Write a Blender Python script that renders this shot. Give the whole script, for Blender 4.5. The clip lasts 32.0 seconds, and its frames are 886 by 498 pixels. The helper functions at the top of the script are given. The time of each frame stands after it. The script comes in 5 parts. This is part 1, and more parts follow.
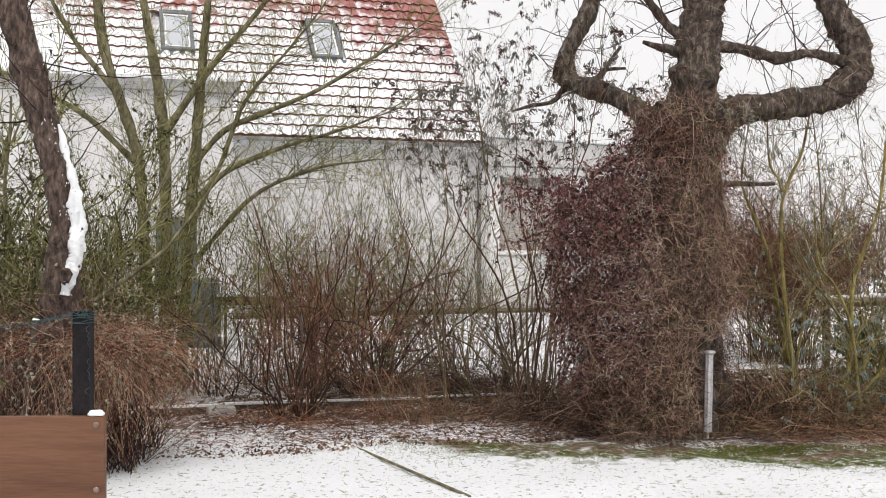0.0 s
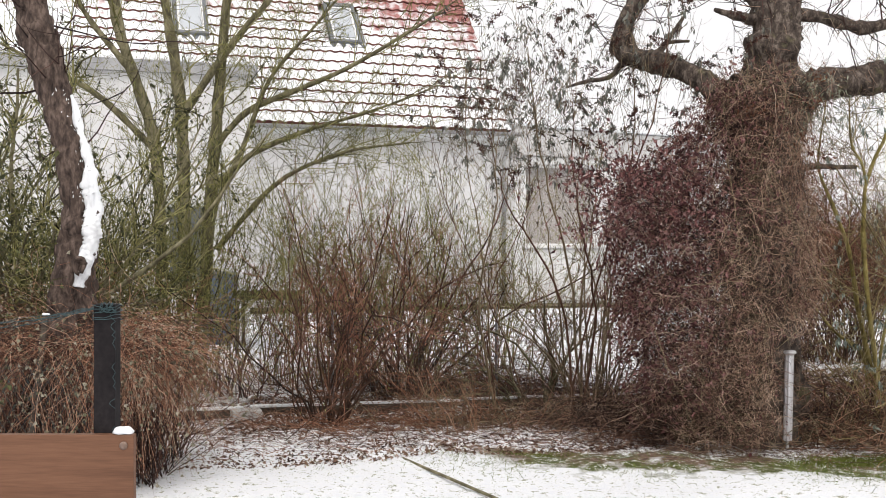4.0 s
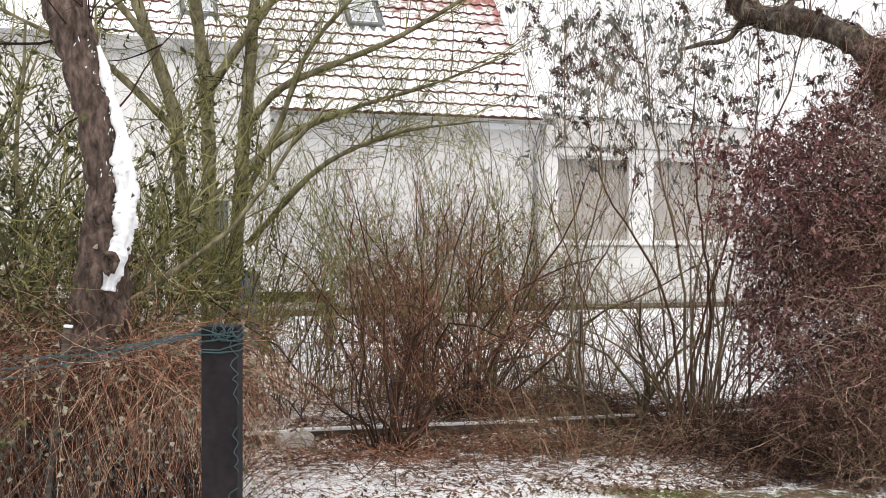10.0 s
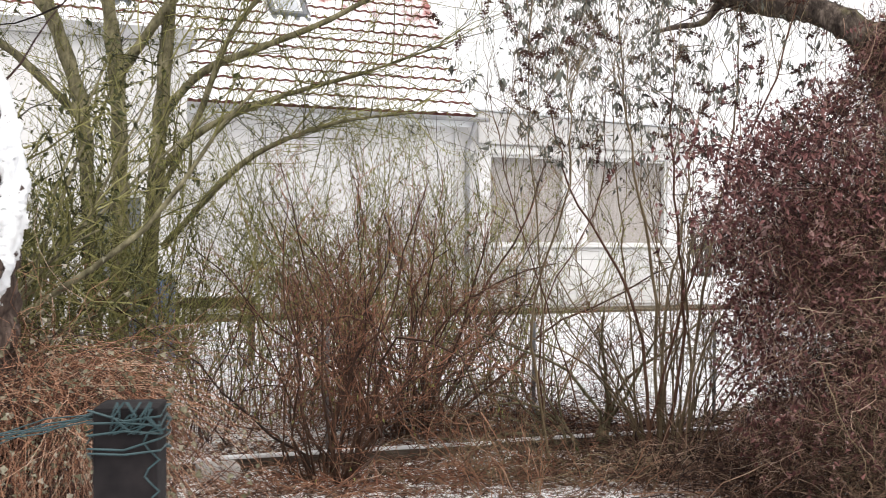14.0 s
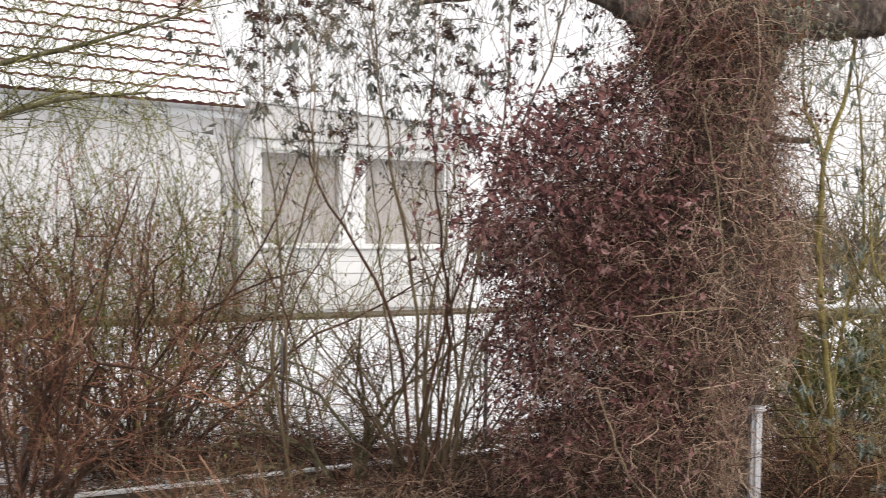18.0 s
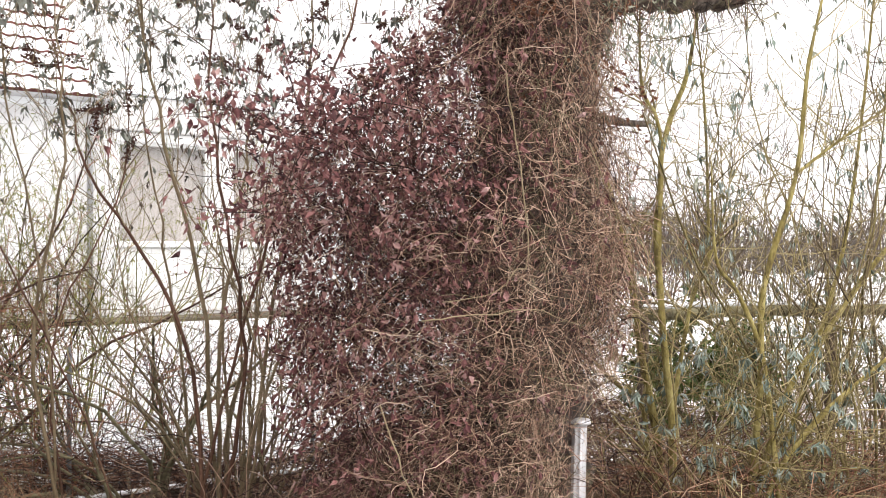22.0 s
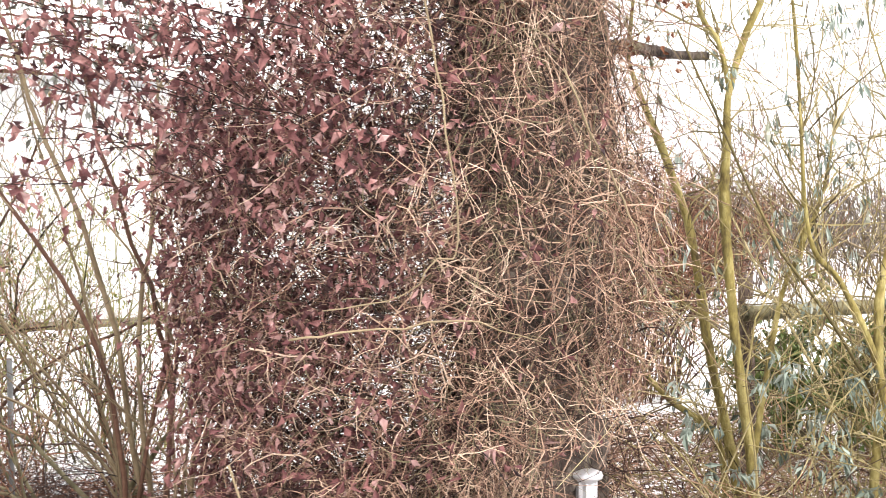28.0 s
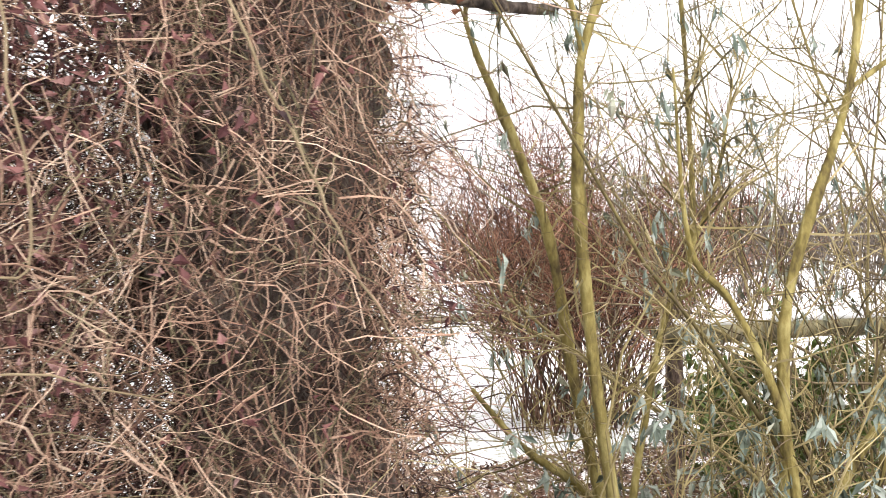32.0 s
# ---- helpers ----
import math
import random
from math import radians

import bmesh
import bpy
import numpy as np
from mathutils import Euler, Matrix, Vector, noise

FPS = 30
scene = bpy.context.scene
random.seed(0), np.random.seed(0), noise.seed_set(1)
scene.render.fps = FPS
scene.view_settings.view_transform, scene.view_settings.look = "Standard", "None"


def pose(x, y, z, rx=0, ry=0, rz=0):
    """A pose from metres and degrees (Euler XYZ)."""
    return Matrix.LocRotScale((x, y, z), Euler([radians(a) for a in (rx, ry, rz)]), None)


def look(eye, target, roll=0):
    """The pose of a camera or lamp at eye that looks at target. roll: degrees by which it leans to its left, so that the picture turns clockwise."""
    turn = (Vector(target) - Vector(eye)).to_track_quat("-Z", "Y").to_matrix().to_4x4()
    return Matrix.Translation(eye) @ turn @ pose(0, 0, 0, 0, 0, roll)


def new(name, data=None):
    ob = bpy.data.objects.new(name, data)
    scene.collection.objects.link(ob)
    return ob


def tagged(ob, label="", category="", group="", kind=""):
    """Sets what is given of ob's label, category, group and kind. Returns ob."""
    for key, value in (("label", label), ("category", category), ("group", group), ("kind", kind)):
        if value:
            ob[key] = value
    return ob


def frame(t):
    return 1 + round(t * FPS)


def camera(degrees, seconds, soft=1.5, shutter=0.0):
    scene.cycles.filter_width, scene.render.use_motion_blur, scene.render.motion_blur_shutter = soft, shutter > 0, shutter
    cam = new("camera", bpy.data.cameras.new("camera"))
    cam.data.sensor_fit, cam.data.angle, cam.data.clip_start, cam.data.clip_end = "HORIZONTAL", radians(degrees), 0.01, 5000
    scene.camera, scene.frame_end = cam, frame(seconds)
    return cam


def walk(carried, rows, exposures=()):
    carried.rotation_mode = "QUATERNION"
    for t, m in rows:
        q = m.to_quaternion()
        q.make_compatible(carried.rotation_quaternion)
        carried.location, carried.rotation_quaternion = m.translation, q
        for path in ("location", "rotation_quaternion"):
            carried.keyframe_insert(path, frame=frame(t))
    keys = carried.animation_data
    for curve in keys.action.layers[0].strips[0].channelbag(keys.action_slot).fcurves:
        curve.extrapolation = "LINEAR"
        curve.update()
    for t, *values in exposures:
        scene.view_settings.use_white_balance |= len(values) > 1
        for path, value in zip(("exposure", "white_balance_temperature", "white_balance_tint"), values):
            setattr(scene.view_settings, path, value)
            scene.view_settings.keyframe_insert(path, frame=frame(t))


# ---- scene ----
cam = camera(45.00, 32.0, soft=0.65, shutter=0.5)
walk(cam, [
    (0, look((0.330, -2.465, 1.609), (0.367, -0.466, 1.609), -0.00)),
    (0.5, look((0.310, -2.364, 1.605), (0.349, -0.364, 1.600), 0.03)),
    (1, look((0.286, -2.261, 1.604), (0.327, -0.261, 1.598), 0.04)),
    (1.5, look((0.257, -2.154, 1.602), (0.297, -0.155, 1.597), 0.01)),
    (2, look((0.221, -2.050, 1.592), (0.259, -0.050, 1.586), 0.07)),
    (2.5, look((0.177, -1.939, 1.577), (0.211, 0.061, 1.568), 0.07)),
    (3, look((0.120, -1.833, 1.560), (0.152, 0.167, 1.552), 0.14)),
    (3.5, look((0.060, -1.716, 1.558), (0.088, 0.284, 1.550), 0.13)),
    (5.5, look((-0.182, -1.228, 1.531), (-0.158, 0.772, 1.522), 0.12)),
    (6, look((-0.234, -1.094, 1.538), (-0.211, 0.906, 1.530), 0.06)),
    (6.5, look((-0.292, -0.971, 1.531), (-0.271, 1.029, 1.524), -0.02)),
    (7, look((-0.358, -0.856, 1.523), (-0.339, 1.144, 1.512), 0.08)),
    (7.5, look((-0.429, -0.732, 1.511), (-0.413, 1.268, 1.501), 0.06)),
    (8, look((-0.500, -0.611, 1.515), (-0.484, 1.389, 1.505), 0.07)),
    (8.5, look((-0.555, -0.493, 1.514), (-0.541, 1.507, 1.506), 0.08)),
    (9, look((-0.600, -0.375, 1.507), (-0.583, 1.624, 1.498), 0.05)),
    (9.5, look((-0.648, -0.249, 1.497), (-0.613, 1.751, 1.488), 0.04)),
    (10, look((-0.694, -0.122, 1.514), (-0.647, 1.877, 1.504), 0.06)),
    (10.5, look((-0.742, 0.002, 1.555), (-0.692, 2.001, 1.545), 0.03)),
    (11, look((-0.786, 0.113, 1.586), (-0.739, 2.112, 1.576), 0.08)),
    (11.5, look((-0.822, 0.219, 1.584), (-0.778, 2.218, 1.575), 0.09)),
    (12, look((-0.860, 0.325, 1.571), (-0.817, 2.324, 1.560), 0.17)),
    (12.5, look((-0.879, 0.428, 1.563), (-0.819, 2.427, 1.552), 0.19)),
    (13, look((-0.889, 0.531, 1.561), (-0.783, 2.529, 1.552), 0.22)),
    (13.5, look((-0.879, 0.638, 1.546), (-0.717, 2.632, 1.537), 0.23)),
    (15.5, look((-0.713, 1.204, 1.515), (-0.451, 3.187, 1.506), 0.24)),
    (16, look((-0.663, 1.335, 1.504), (-0.368, 3.313, 1.492), 0.12)),
    (16.5, look((-0.611, 1.460, 1.492), (-0.267, 3.430, 1.480), 0.17)),
    (17, look((-0.554, 1.571, 1.499), (-0.141, 3.528, 1.490), 0.30)),
    (17.5, look((-0.481, 1.668, 1.528), (0.020, 3.605, 1.523), 0.45)),
    (18, look((-0.398, 1.734, 1.563), (0.186, 3.647, 1.556), 0.50)),
    (18.5, look((-0.299, 1.778, 1.566), (0.352, 3.669, 1.563), 0.63)),
    (19, look((-0.203, 1.822, 1.553), (0.495, 3.696, 1.552), 0.71)),
    (19.5, look((-0.115, 1.878, 1.548), (0.612, 3.741, 1.550), 0.68)),
    (20, look((-0.043, 1.949, 1.559), (0.699, 3.807, 1.558), 0.58)),
    (20.5, look((0.050, 2.012, 1.574), (0.794, 3.869, 1.571), 0.53)),
    (21, look((0.128, 2.078, 1.579), (0.879, 3.932, 1.575), 0.50)),
    (21.5, look((0.217, 2.149, 1.568), (0.971, 4.002, 1.561), 0.38)),
    (22, look((0.329, 2.219, 1.544), (1.080, 4.073, 1.536), 0.27)),
    (22.5, look((0.426, 2.309, 1.545), (1.184, 4.160, 1.532), 0.20)),
    (23, look((0.531, 2.393, 1.540), (1.286, 4.245, 1.529), 0.03)),
    (23.5, look((0.638, 2.465, 1.518), (1.365, 4.328, 1.512), -0.10)),
    (24, look((0.753, 2.533, 1.484), (1.419, 4.419, 1.479), -0.21)),
    (24.5, look((0.865, 2.614, 1.465), (1.438, 4.530, 1.459), -0.35)),
    (26.5, look((1.204, 2.994, 1.500), (1.646, 4.944, 1.477), -1.16)),
    (27, look((1.323, 3.098, 1.505), (1.765, 5.048, 1.485), -1.34)),
    (27.5, look((1.437, 3.193, 1.512), (1.881, 5.143, 1.491), -1.22)),
    (28, look((1.541, 3.281, 1.514), (1.988, 5.230, 1.487), -0.83)),
    (28.5, look((1.650, 3.365, 1.515), (2.099, 5.314, 1.482), -0.63)),
    (29, look((1.758, 3.463, 1.523), (2.198, 5.414, 1.491), -0.59)),
    (29.5, look((1.876, 3.558, 1.533), (2.286, 5.516, 1.503), -0.56)),
    (30, look((2.011, 3.656, 1.516), (2.408, 5.616, 1.487), -0.53)),
    (30.5, look((2.141, 3.750, 1.491), (2.531, 5.711, 1.465), -0.53)),
    (31, look((2.263, 3.849, 1.485), (2.657, 5.810, 1.464), -0.68)),
    (31.5, look((2.377, 3.958, 1.491), (2.780, 5.917, 1.484), -0.73)),
    (32, look((2.499, 4.052, 1.488), (2.904, 6.011, 1.485), -1.14)),
], exposures=[(0, -0.14), (7, 0.08), (13, 0.16), (16, 0.24), (18, 0.16), (20, 0.42), (23, 0.88), (26.5, 1.46), (30, 1.42), (32, 1.05)])

# ---- light: an overcast winter sky ----
world = bpy.data.worlds.new("overcast_sky")
scene.world = world
world.use_nodes = True
wn, wl = world.node_tree.nodes, world.node_tree.links
sky = wn.new("ShaderNodeTexSky")
sky.sky_type, sky.sun_disc = "NISHITA", False
sky.sun_elevation, sky.sun_rotation = radians(56), radians(190)
sky.air_density, sky.dust_density = 1.0, 6.0
wash = wn.new("ShaderNodeMixRGB")
wash.inputs[0].default_value = 0.9
wash.inputs[2].default_value = (11.38, 11.12, 11.18, 1)
wl.new(sky.outputs[0], wash.inputs[1])
wl.new(wash.outputs[0], wn["Background"].inputs[0])
wn["Background"].inputs[1].default_value = 0.1
sun = new("sun", bpy.data.lights.new("sun", "SUN"))
sun.data.energy, sun.data.angle, sun.data.color = 1.7, radians(45), (1.0, 0.95, 0.9)
sun.matrix_world = look((2, -3, 14), (0, 6, 0))


# ---- materials ----
def material(name, colours, scale=6.0, rough=0.85, bump=0.3, island=0.0, fine=60.0, metal=0.0, stretch=(1, 1, 1), detail=6, spec=0.3):
    """A ramp of colours over noise at two scales; island: how much each loose piece differs."""
    m = bpy.data.materials.new(name)
    m.use_nodes = True
    n, l = m.node_tree.nodes, m.node_tree.links
    b = n["Principled BSDF"]
    b.inputs["Roughness"].default_value, b.inputs["Metallic"].default_value = rough, metal
    b.inputs["Specular IOR Level"].default_value = spec
    pos = n.new("ShaderNodeNewGeometry").outputs["Position"]
    mp = n.new("ShaderNodeMapping")
    mp.inputs["Scale"].default_value = stretch
    l.new(pos, mp.inputs[0])
    a, f = n.new("ShaderNodeTexNoise"), n.new("ShaderNodeTexNoise")
    for t, s in ((a, scale), (f, fine)):
        t.inputs["Scale"].default_value, t.inputs["Detail"].default_value = s, detail
        l.new(mp.outputs[0], t.inputs["Vector"])
    mix = n.new("ShaderNodeMath")
    mix.operation = "MULTIPLY_ADD"
    l.new(f.outputs[0], mix.inputs[0])
    mix.inputs[1].default_value = 0.5
    l.new(a.outputs[0], mix.inputs[2])
    value = mix.outputs[0]
    if island:
        geo = n.new("ShaderNodeNewGeometry")
        k = n.new("ShaderNodeMath")
        k.operation = "MULTIPLY_ADD"
        l.new(geo.outputs["Random Per Island"], k.inputs[0])
        k.inputs[1].default_value = island
        l.new(value, k.inputs[2])
        value = k.outputs[0]
    rng = n.new("ShaderNodeMapRange")
    rng.inputs["From Min"].default_value, rng.inputs["From Max"].default_value = 0.5 + 0.12 * min(island, 1), 1.0 - 0.1 * min(island, 1) + island
    l.new(value, rng.inputs[0])
    ramp = n.new("ShaderNodeValToRGB")
    e = ramp.color_ramp.elements
    while len(e) < len(colours):
        e.new(0.5)
    for i, c in enumerate(colours):
        e[i].position = i / (len(colours) - 1)
        e[i].color = (*c, 1)
    l.new(rng.outputs[0], ramp.inputs[0])
    l.new(ramp.outputs[0], b.inputs["Base Color"])
    if bump:
        bp = n.new("ShaderNodeBump")
        bp.inputs["Strength"].default_value, bp.inputs["Distance"].default_value = bump, 0.02
        l.new(value, bp.inputs["Height"])
        l.new(bp.outputs[0], b.inputs["Normal"])
    return m


def grown(name, colours, island=1.0, rough=0.8, scale=3.0, tone=0.7):
    colours = [tuple(tone * (0.6 if i == 0 else 0.92 if i == 1 else 1.0) * v for v in c) for i, c in enumerate(colours)]
    return material(name, colours, scale=scale, rough=rough, bump=0.0, island=island, detail=2, fine=40)


def noise_mix(m, other, scale, lo, hi, along=None, wave=0.0):
    """Lays a second colour over a material where noise, plus a slow trend, is high."""
    n, l = m.node_tree.nodes, m.node_tree.links
    b = n["Principled BSDF"]
    was = b.inputs["Base Color"].links[0].from_socket
    geo = n.new("ShaderNodeNewGeometry")
    tex = n.new("ShaderNodeTexNoise")
    tex.inputs["Scale"].default_value, tex.inputs["Detail"].default_value = scale, 8
    l.new(geo.outputs["Position"], tex.inputs["Vector"])
    value = tex.outputs[0]
    if along:
        for axis, gain, off in along:
            sep = n.new("ShaderNodeSeparateXYZ")
            l.new(geo.outputs["Position"], sep.inputs[0])
            k = n.new("ShaderNodeMapRange")
            k.inputs["From Min"].default_value, k.inputs["From Max"].default_value = off
            k.inputs["To Min"].default_value, k.inputs["To Max"].default_value = gain
            l.new(sep.outputs[axis], k.inputs[0])
            add = n.new("ShaderNodeMath")
            l.new(value, add.inputs[0])
            l.new(k.outputs[0], add.inputs[1])
            value = add.outputs[0]
    if wave:
        dot = n.new("ShaderNodeVectorMath")
        dot.operation = "DOT_PRODUCT"
        dot.inputs[1].default_value = (math.cos(radians(17)) * 2 * math.pi / 0.21, math.sin(radians(17)) * 2 * math.pi / 0.21, 0)
        l.new(geo.outputs["Position"], dot.inputs[0])
        si = n.new("ShaderNodeMath")
        si.operation = "SINE"
        l.new(dot.outputs["Value"], si.inputs[0])
        ad = n.new("ShaderNodeMath")
        ad.operation = "MULTIPLY_ADD"
        l.new(si.outputs[0], ad.inputs[0])
        ad.inputs[1].default_value = wave
        l.new(value, ad.inputs[2])
        value = ad.outputs[0]
    r = n.new("ShaderNodeMapRange")
    r.inputs["From Min"].default_value, r.inputs["From Max"].default_value = lo, hi
    l.new(value, r.inputs[0])
    mx = n.new("ShaderNodeMixRGB")
    l.new(r.outputs[0], mx.inputs[0])
    l.new(was, mx.inputs[1])
    mx.inputs[2].default_value = (*other, 1)
    l.new(mx.outputs[0], b.inputs["Base Color"])
    return m


SNOW_C = (0.84, 0.86, 0.88)
snow = material("snow", [(0.78, 0.80, 0.83), SNOW_C, (0.88, 0.89, 0.9)], scale=3, fine=30, rough=0.6, bump=0.35)
plaster = material("white_plaster", [(0.67, 0.66, 0.665), (0.74, 0.735, 0.735), (0.79, 0.785, 0.785)], scale=0.8, fine=25, rough=0.9, bump=0.15)
plaster_grey = material("grey_plaster", [(0.5, 0.49, 0.48), (0.58, 0.575, 0.57), (0.64, 0.63, 0.62)], scale=0.7, fine=30, rough=0.9, bump=0.2)
zinc = material("weathered_zinc", [(0.3, 0.3, 0.31), (0.42, 0.42, 0.43), (0.5, 0.5, 0.5)], scale=4, fine=40, rough=0.5, bump=0.05, metal=0.6)
galvanised = material("galvanised_steel", [(0.45, 0.44, 0.46), (0.6, 0.59, 0.61), (0.68, 0.67, 0.69)], scale=14, fine=70, rough=0.45, bump=0.08, metal=0.4)
lead = material("lead_flashing", [(0.12, 0.13, 0.14), (0.2, 0.21, 0.22)], scale=5, rough=0.6)
white_frame = material("white_window_frame", [(0.72, 0.72, 0.71), (0.8, 0.8, 0.79)], scale=3, rough=0.4, bump=0.03)
curtain = material("taupe_curtain", [(0.33, 0.295, 0.265), (0.39, 0.35, 0.32), (0.46, 0.42, 0.385)], scale=0.9, fine=5, rough=0.9, bump=0.1, stretch=(6, 6, 0.7))
board_wood = material("varnished_pine_board", [(0.085, 0.037, 0.021), (0.14, 0.065, 0.036), (0.19, 0.092, 0.052)], scale=2.2, fine=18, rough=0.55, bump=0.08, stretch=(0.6, 6, 9))
old_wood = material("grey_weathered_wood", [(0.035, 0.027, 0.02), (0.085, 0.068, 0.053), (0.17, 0.14, 0.115)], scale=6, fine=50, rough=0.9, bump=0.4, stretch=(1, 1, 8))
post_black = material("black_brown_post", [(0.010, 0.009, 0.010), (0.020, 0.017, 0.018), (0.035, 0.030, 0.03)], scale=5, fine=60, rough=0.85, bump=0.12, spec=0.15)
bolt_metal = material("bronze_bolt", [(0.2, 0.14, 0.11), (0.32, 0.24, 0.2)], scale=30, rough=0.4, bump=0.05, metal=0.5)
wire_green = material("green_coated_wire", [(0.025, 0.05, 0.055), (0.055, 0.1, 0.11)], scale=20, rough=0.5, bump=0.0)
wire_grey = material("grey_fence_wire", [(0.1, 0.1, 0.1), (0.2, 0.2, 0.2)], scale=10, rough=0.6, bump=0.0)
hose_blue = material("dark_blue_hose", [(0.015, 0.035, 0.06), (0.03, 0.06, 0.1)], scale=20, rough=0.45, bump=0.05)
concrete = material("snowy_concrete_edging", [(0.32, 0.31, 0.29), (0.45, 0.44, 0.42), (0.55, 0.54, 0.52)], scale=6, fine=40, rough=0.9, bump=0.3)
bark = material("apple_bark", [(0.016, 0.012, 0.01), (0.07, 0.053, 0.043), (0.22, 0.18, 0.15)], scale=22, fine=80, rough=0.95, bump=0.9, stretch=(1, 1, 0.45))
noise_mix(bark, (0.13, 0.12, 0.06), 6.0, 0.6, 0.75)
bark_dark = material("plum_bark", [(0.02, 0.014, 0.012), (0.085, 0.06, 0.049), (0.19, 0.14, 0.115)], scale=28, fine=60, rough=0.95, bump=0.8, stretch=(1, 1, 0.4))
bark_green = material("mossy_green_bark", [(0.05, 0.045, 0.028), (0.165, 0.148, 0.088), (0.32, 0.29, 0.18)], scale=12, fine=50, rough=0.95, bump=0.8, stretch=(1, 1, 0.5))
bark_yellow = material("yellow_green_bark", [(0.06, 0.042, 0.018), (0.23, 0.185, 0.06), (0.42, 0.36, 0.15)], scale=15, fine=70, rough=0.9, bump=0.6, stretch=(1, 1, 0.4))
twig_green = grown("green_brown_twigs", [(0.03, 0.026, 0.01), (0.12, 0.113, 0.036), (0.26, 0.245, 0.085), (0.38, 0.36, 0.17)], tone=0.9)
twig_red = grown("red_brown_twigs", [(0.018, 0.009, 0.007), (0.11, 0.047, 0.029), (0.31, 0.14, 0.085), (0.46, 0.28, 0.18)], tone=0.85)
twig_rust = grown("rust_brown_strands", [(0.035, 0.014, 0.009), (0.19, 0.078, 0.044), (0.41, 0.22, 0.135), (0.6, 0.45, 0.34)], tone=1.0)
twig_tan = grown("tan_vine_twigs", [(0.035, 0.018, 0.013), (0.21, 0.115, 0.078), (0.45, 0.3, 0.215), (0.64, 0.5, 0.38)], tone=0.9)
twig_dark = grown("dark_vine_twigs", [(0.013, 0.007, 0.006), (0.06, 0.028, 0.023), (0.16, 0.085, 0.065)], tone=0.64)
twig_brown = grown("brown_shrub_stems", [(0.03, 0.016, 0.011), (0.13, 0.064, 0.041), (0.28, 0.16, 0.105)], tone=0.8)
stem_dark = grown("dark_brown_shrub_stems", [(0.012, 0.008, 0.006), (0.06, 0.031, 0.02), (0.18, 0.098, 0.06)], tone=0.85)
# distance haze put into the colour: paler, greyer twigs for the far hedges
twig_haze = grown("haze_greyed_distant_twigs", [(0.1, 0.08, 0.068), (0.19, 0.155, 0.13), (0.3, 0.255, 0.22)])
twig_moss = grown("mossy_olive_twigs", [(0.09, 0.07, 0.035), (0.22, 0.18, 0.1), (0.38, 0.32, 0.2)])
twig_straw = grown("straw_coloured_shoots", [(0.06, 0.04, 0.024), (0.23, 0.17, 0.1), (0.45, 0.36, 0.23)], tone=0.8)
twig_yellow = grown("yellow_green_shoots", [(0.08, 0.06, 0.025), (0.3, 0.24, 0.1), (0.52, 0.44, 0.25)], tone=0.9)
leaf_purple = grown("withered_purple_leaves", [(0.03, 0.01, 0.012), (0.12, 0.04, 0.041), (0.25, 0.112, 0.102), (0.42, 0.28, 0.26)], rough=0.7, tone=0.84)
leaf_grey = grown("drooping_grey_green_leaves", [(0.07, 0.08, 0.05), (0.17, 0.18, 0.12), (0.31, 0.32, 0.24), (0.43, 0.43, 0.35)], rough=0.7, tone=0.9)
leaf_silver = grown("silvery_grey_green_leaves", [(0.08, 0.1, 0.07), (0.17, 0.21, 0.17), (0.3, 0.35, 0.3), (0.44, 0.47, 0.42)], rough=0.7, tone=0.9)
leaf_dark = grown("dark_hanging_leaves", [(0.025, 0.02, 0.017), (0.08, 0.065, 0.05), (0.17, 0.12, 0.095), (0.24, 0.21, 0.17)], rough=0.7)
leaf_mixed = grown("brown_and_grey_green_leaves", [(0.07, 0.065, 0.055), (0.15, 0.15, 0.125), (0.24, 0.25, 0.215), (0.36, 0.37, 0.32)], rough=0.7)
leaf_green = grown("green_evergreen_leaves", [(0.045, 0.05, 0.018), (0.09, 0.1, 0.03), (0.16, 0.165, 0.055)], rough=0.55)
leaf_spring = grown("young_yellow_green_leaves", [(0.16, 0.17, 0.035), (0.3, 0.31, 0.08), (0.4, 0.4, 0.15)], rough=0.6)
leaf_bright = grown("bright_evergreen_leaves", [(0.05, 0.075, 0.015), (0.12, 0.17, 0.035), (0.22, 0.28, 0.08)], rough=0.45)
leaf_pale = grown("pale_bramble_leaves", [(0.14, 0.13, 0.06), (0.34, 0.32, 0.21), (0.55, 0.5, 0.4)], rough=0.7)
leaf_litter = grown("fallen_leaves", [(0.03, 0.016, 0.011), (0.1, 0.055, 0.036), (0.24, 0.15, 0.105), (0.42, 0.32, 0.26)], rough=0.9, tone=0.95)
leaf_rust = grown("rust_dead_leaves", [(0.07, 0.025, 0.012), (0.2, 0.075, 0.035), (0.34, 0.15, 0.08)], rough=0.9)
panicle = grown("spent_flower_spikes", [(0.04, 0.015, 0.01), (0.09, 0.035, 0.025), (0.13, 0.06, 0.04)], rough=0.95)
grass = grown("winter_grass", [(0.07, 0.1, 0.02), (0.16, 0.21, 0.045), (0.27, 0.3, 0.09)], rough=0.8, tone=0.9)

moss_green = grown("yellow_green_moss", [(0.1, 0.12, 0.02), (0.2, 0.24, 0.04), (0.32, 0.35, 0.08)], rough=0.9)

# ---- building tools ----
_TEMPLATES = {}


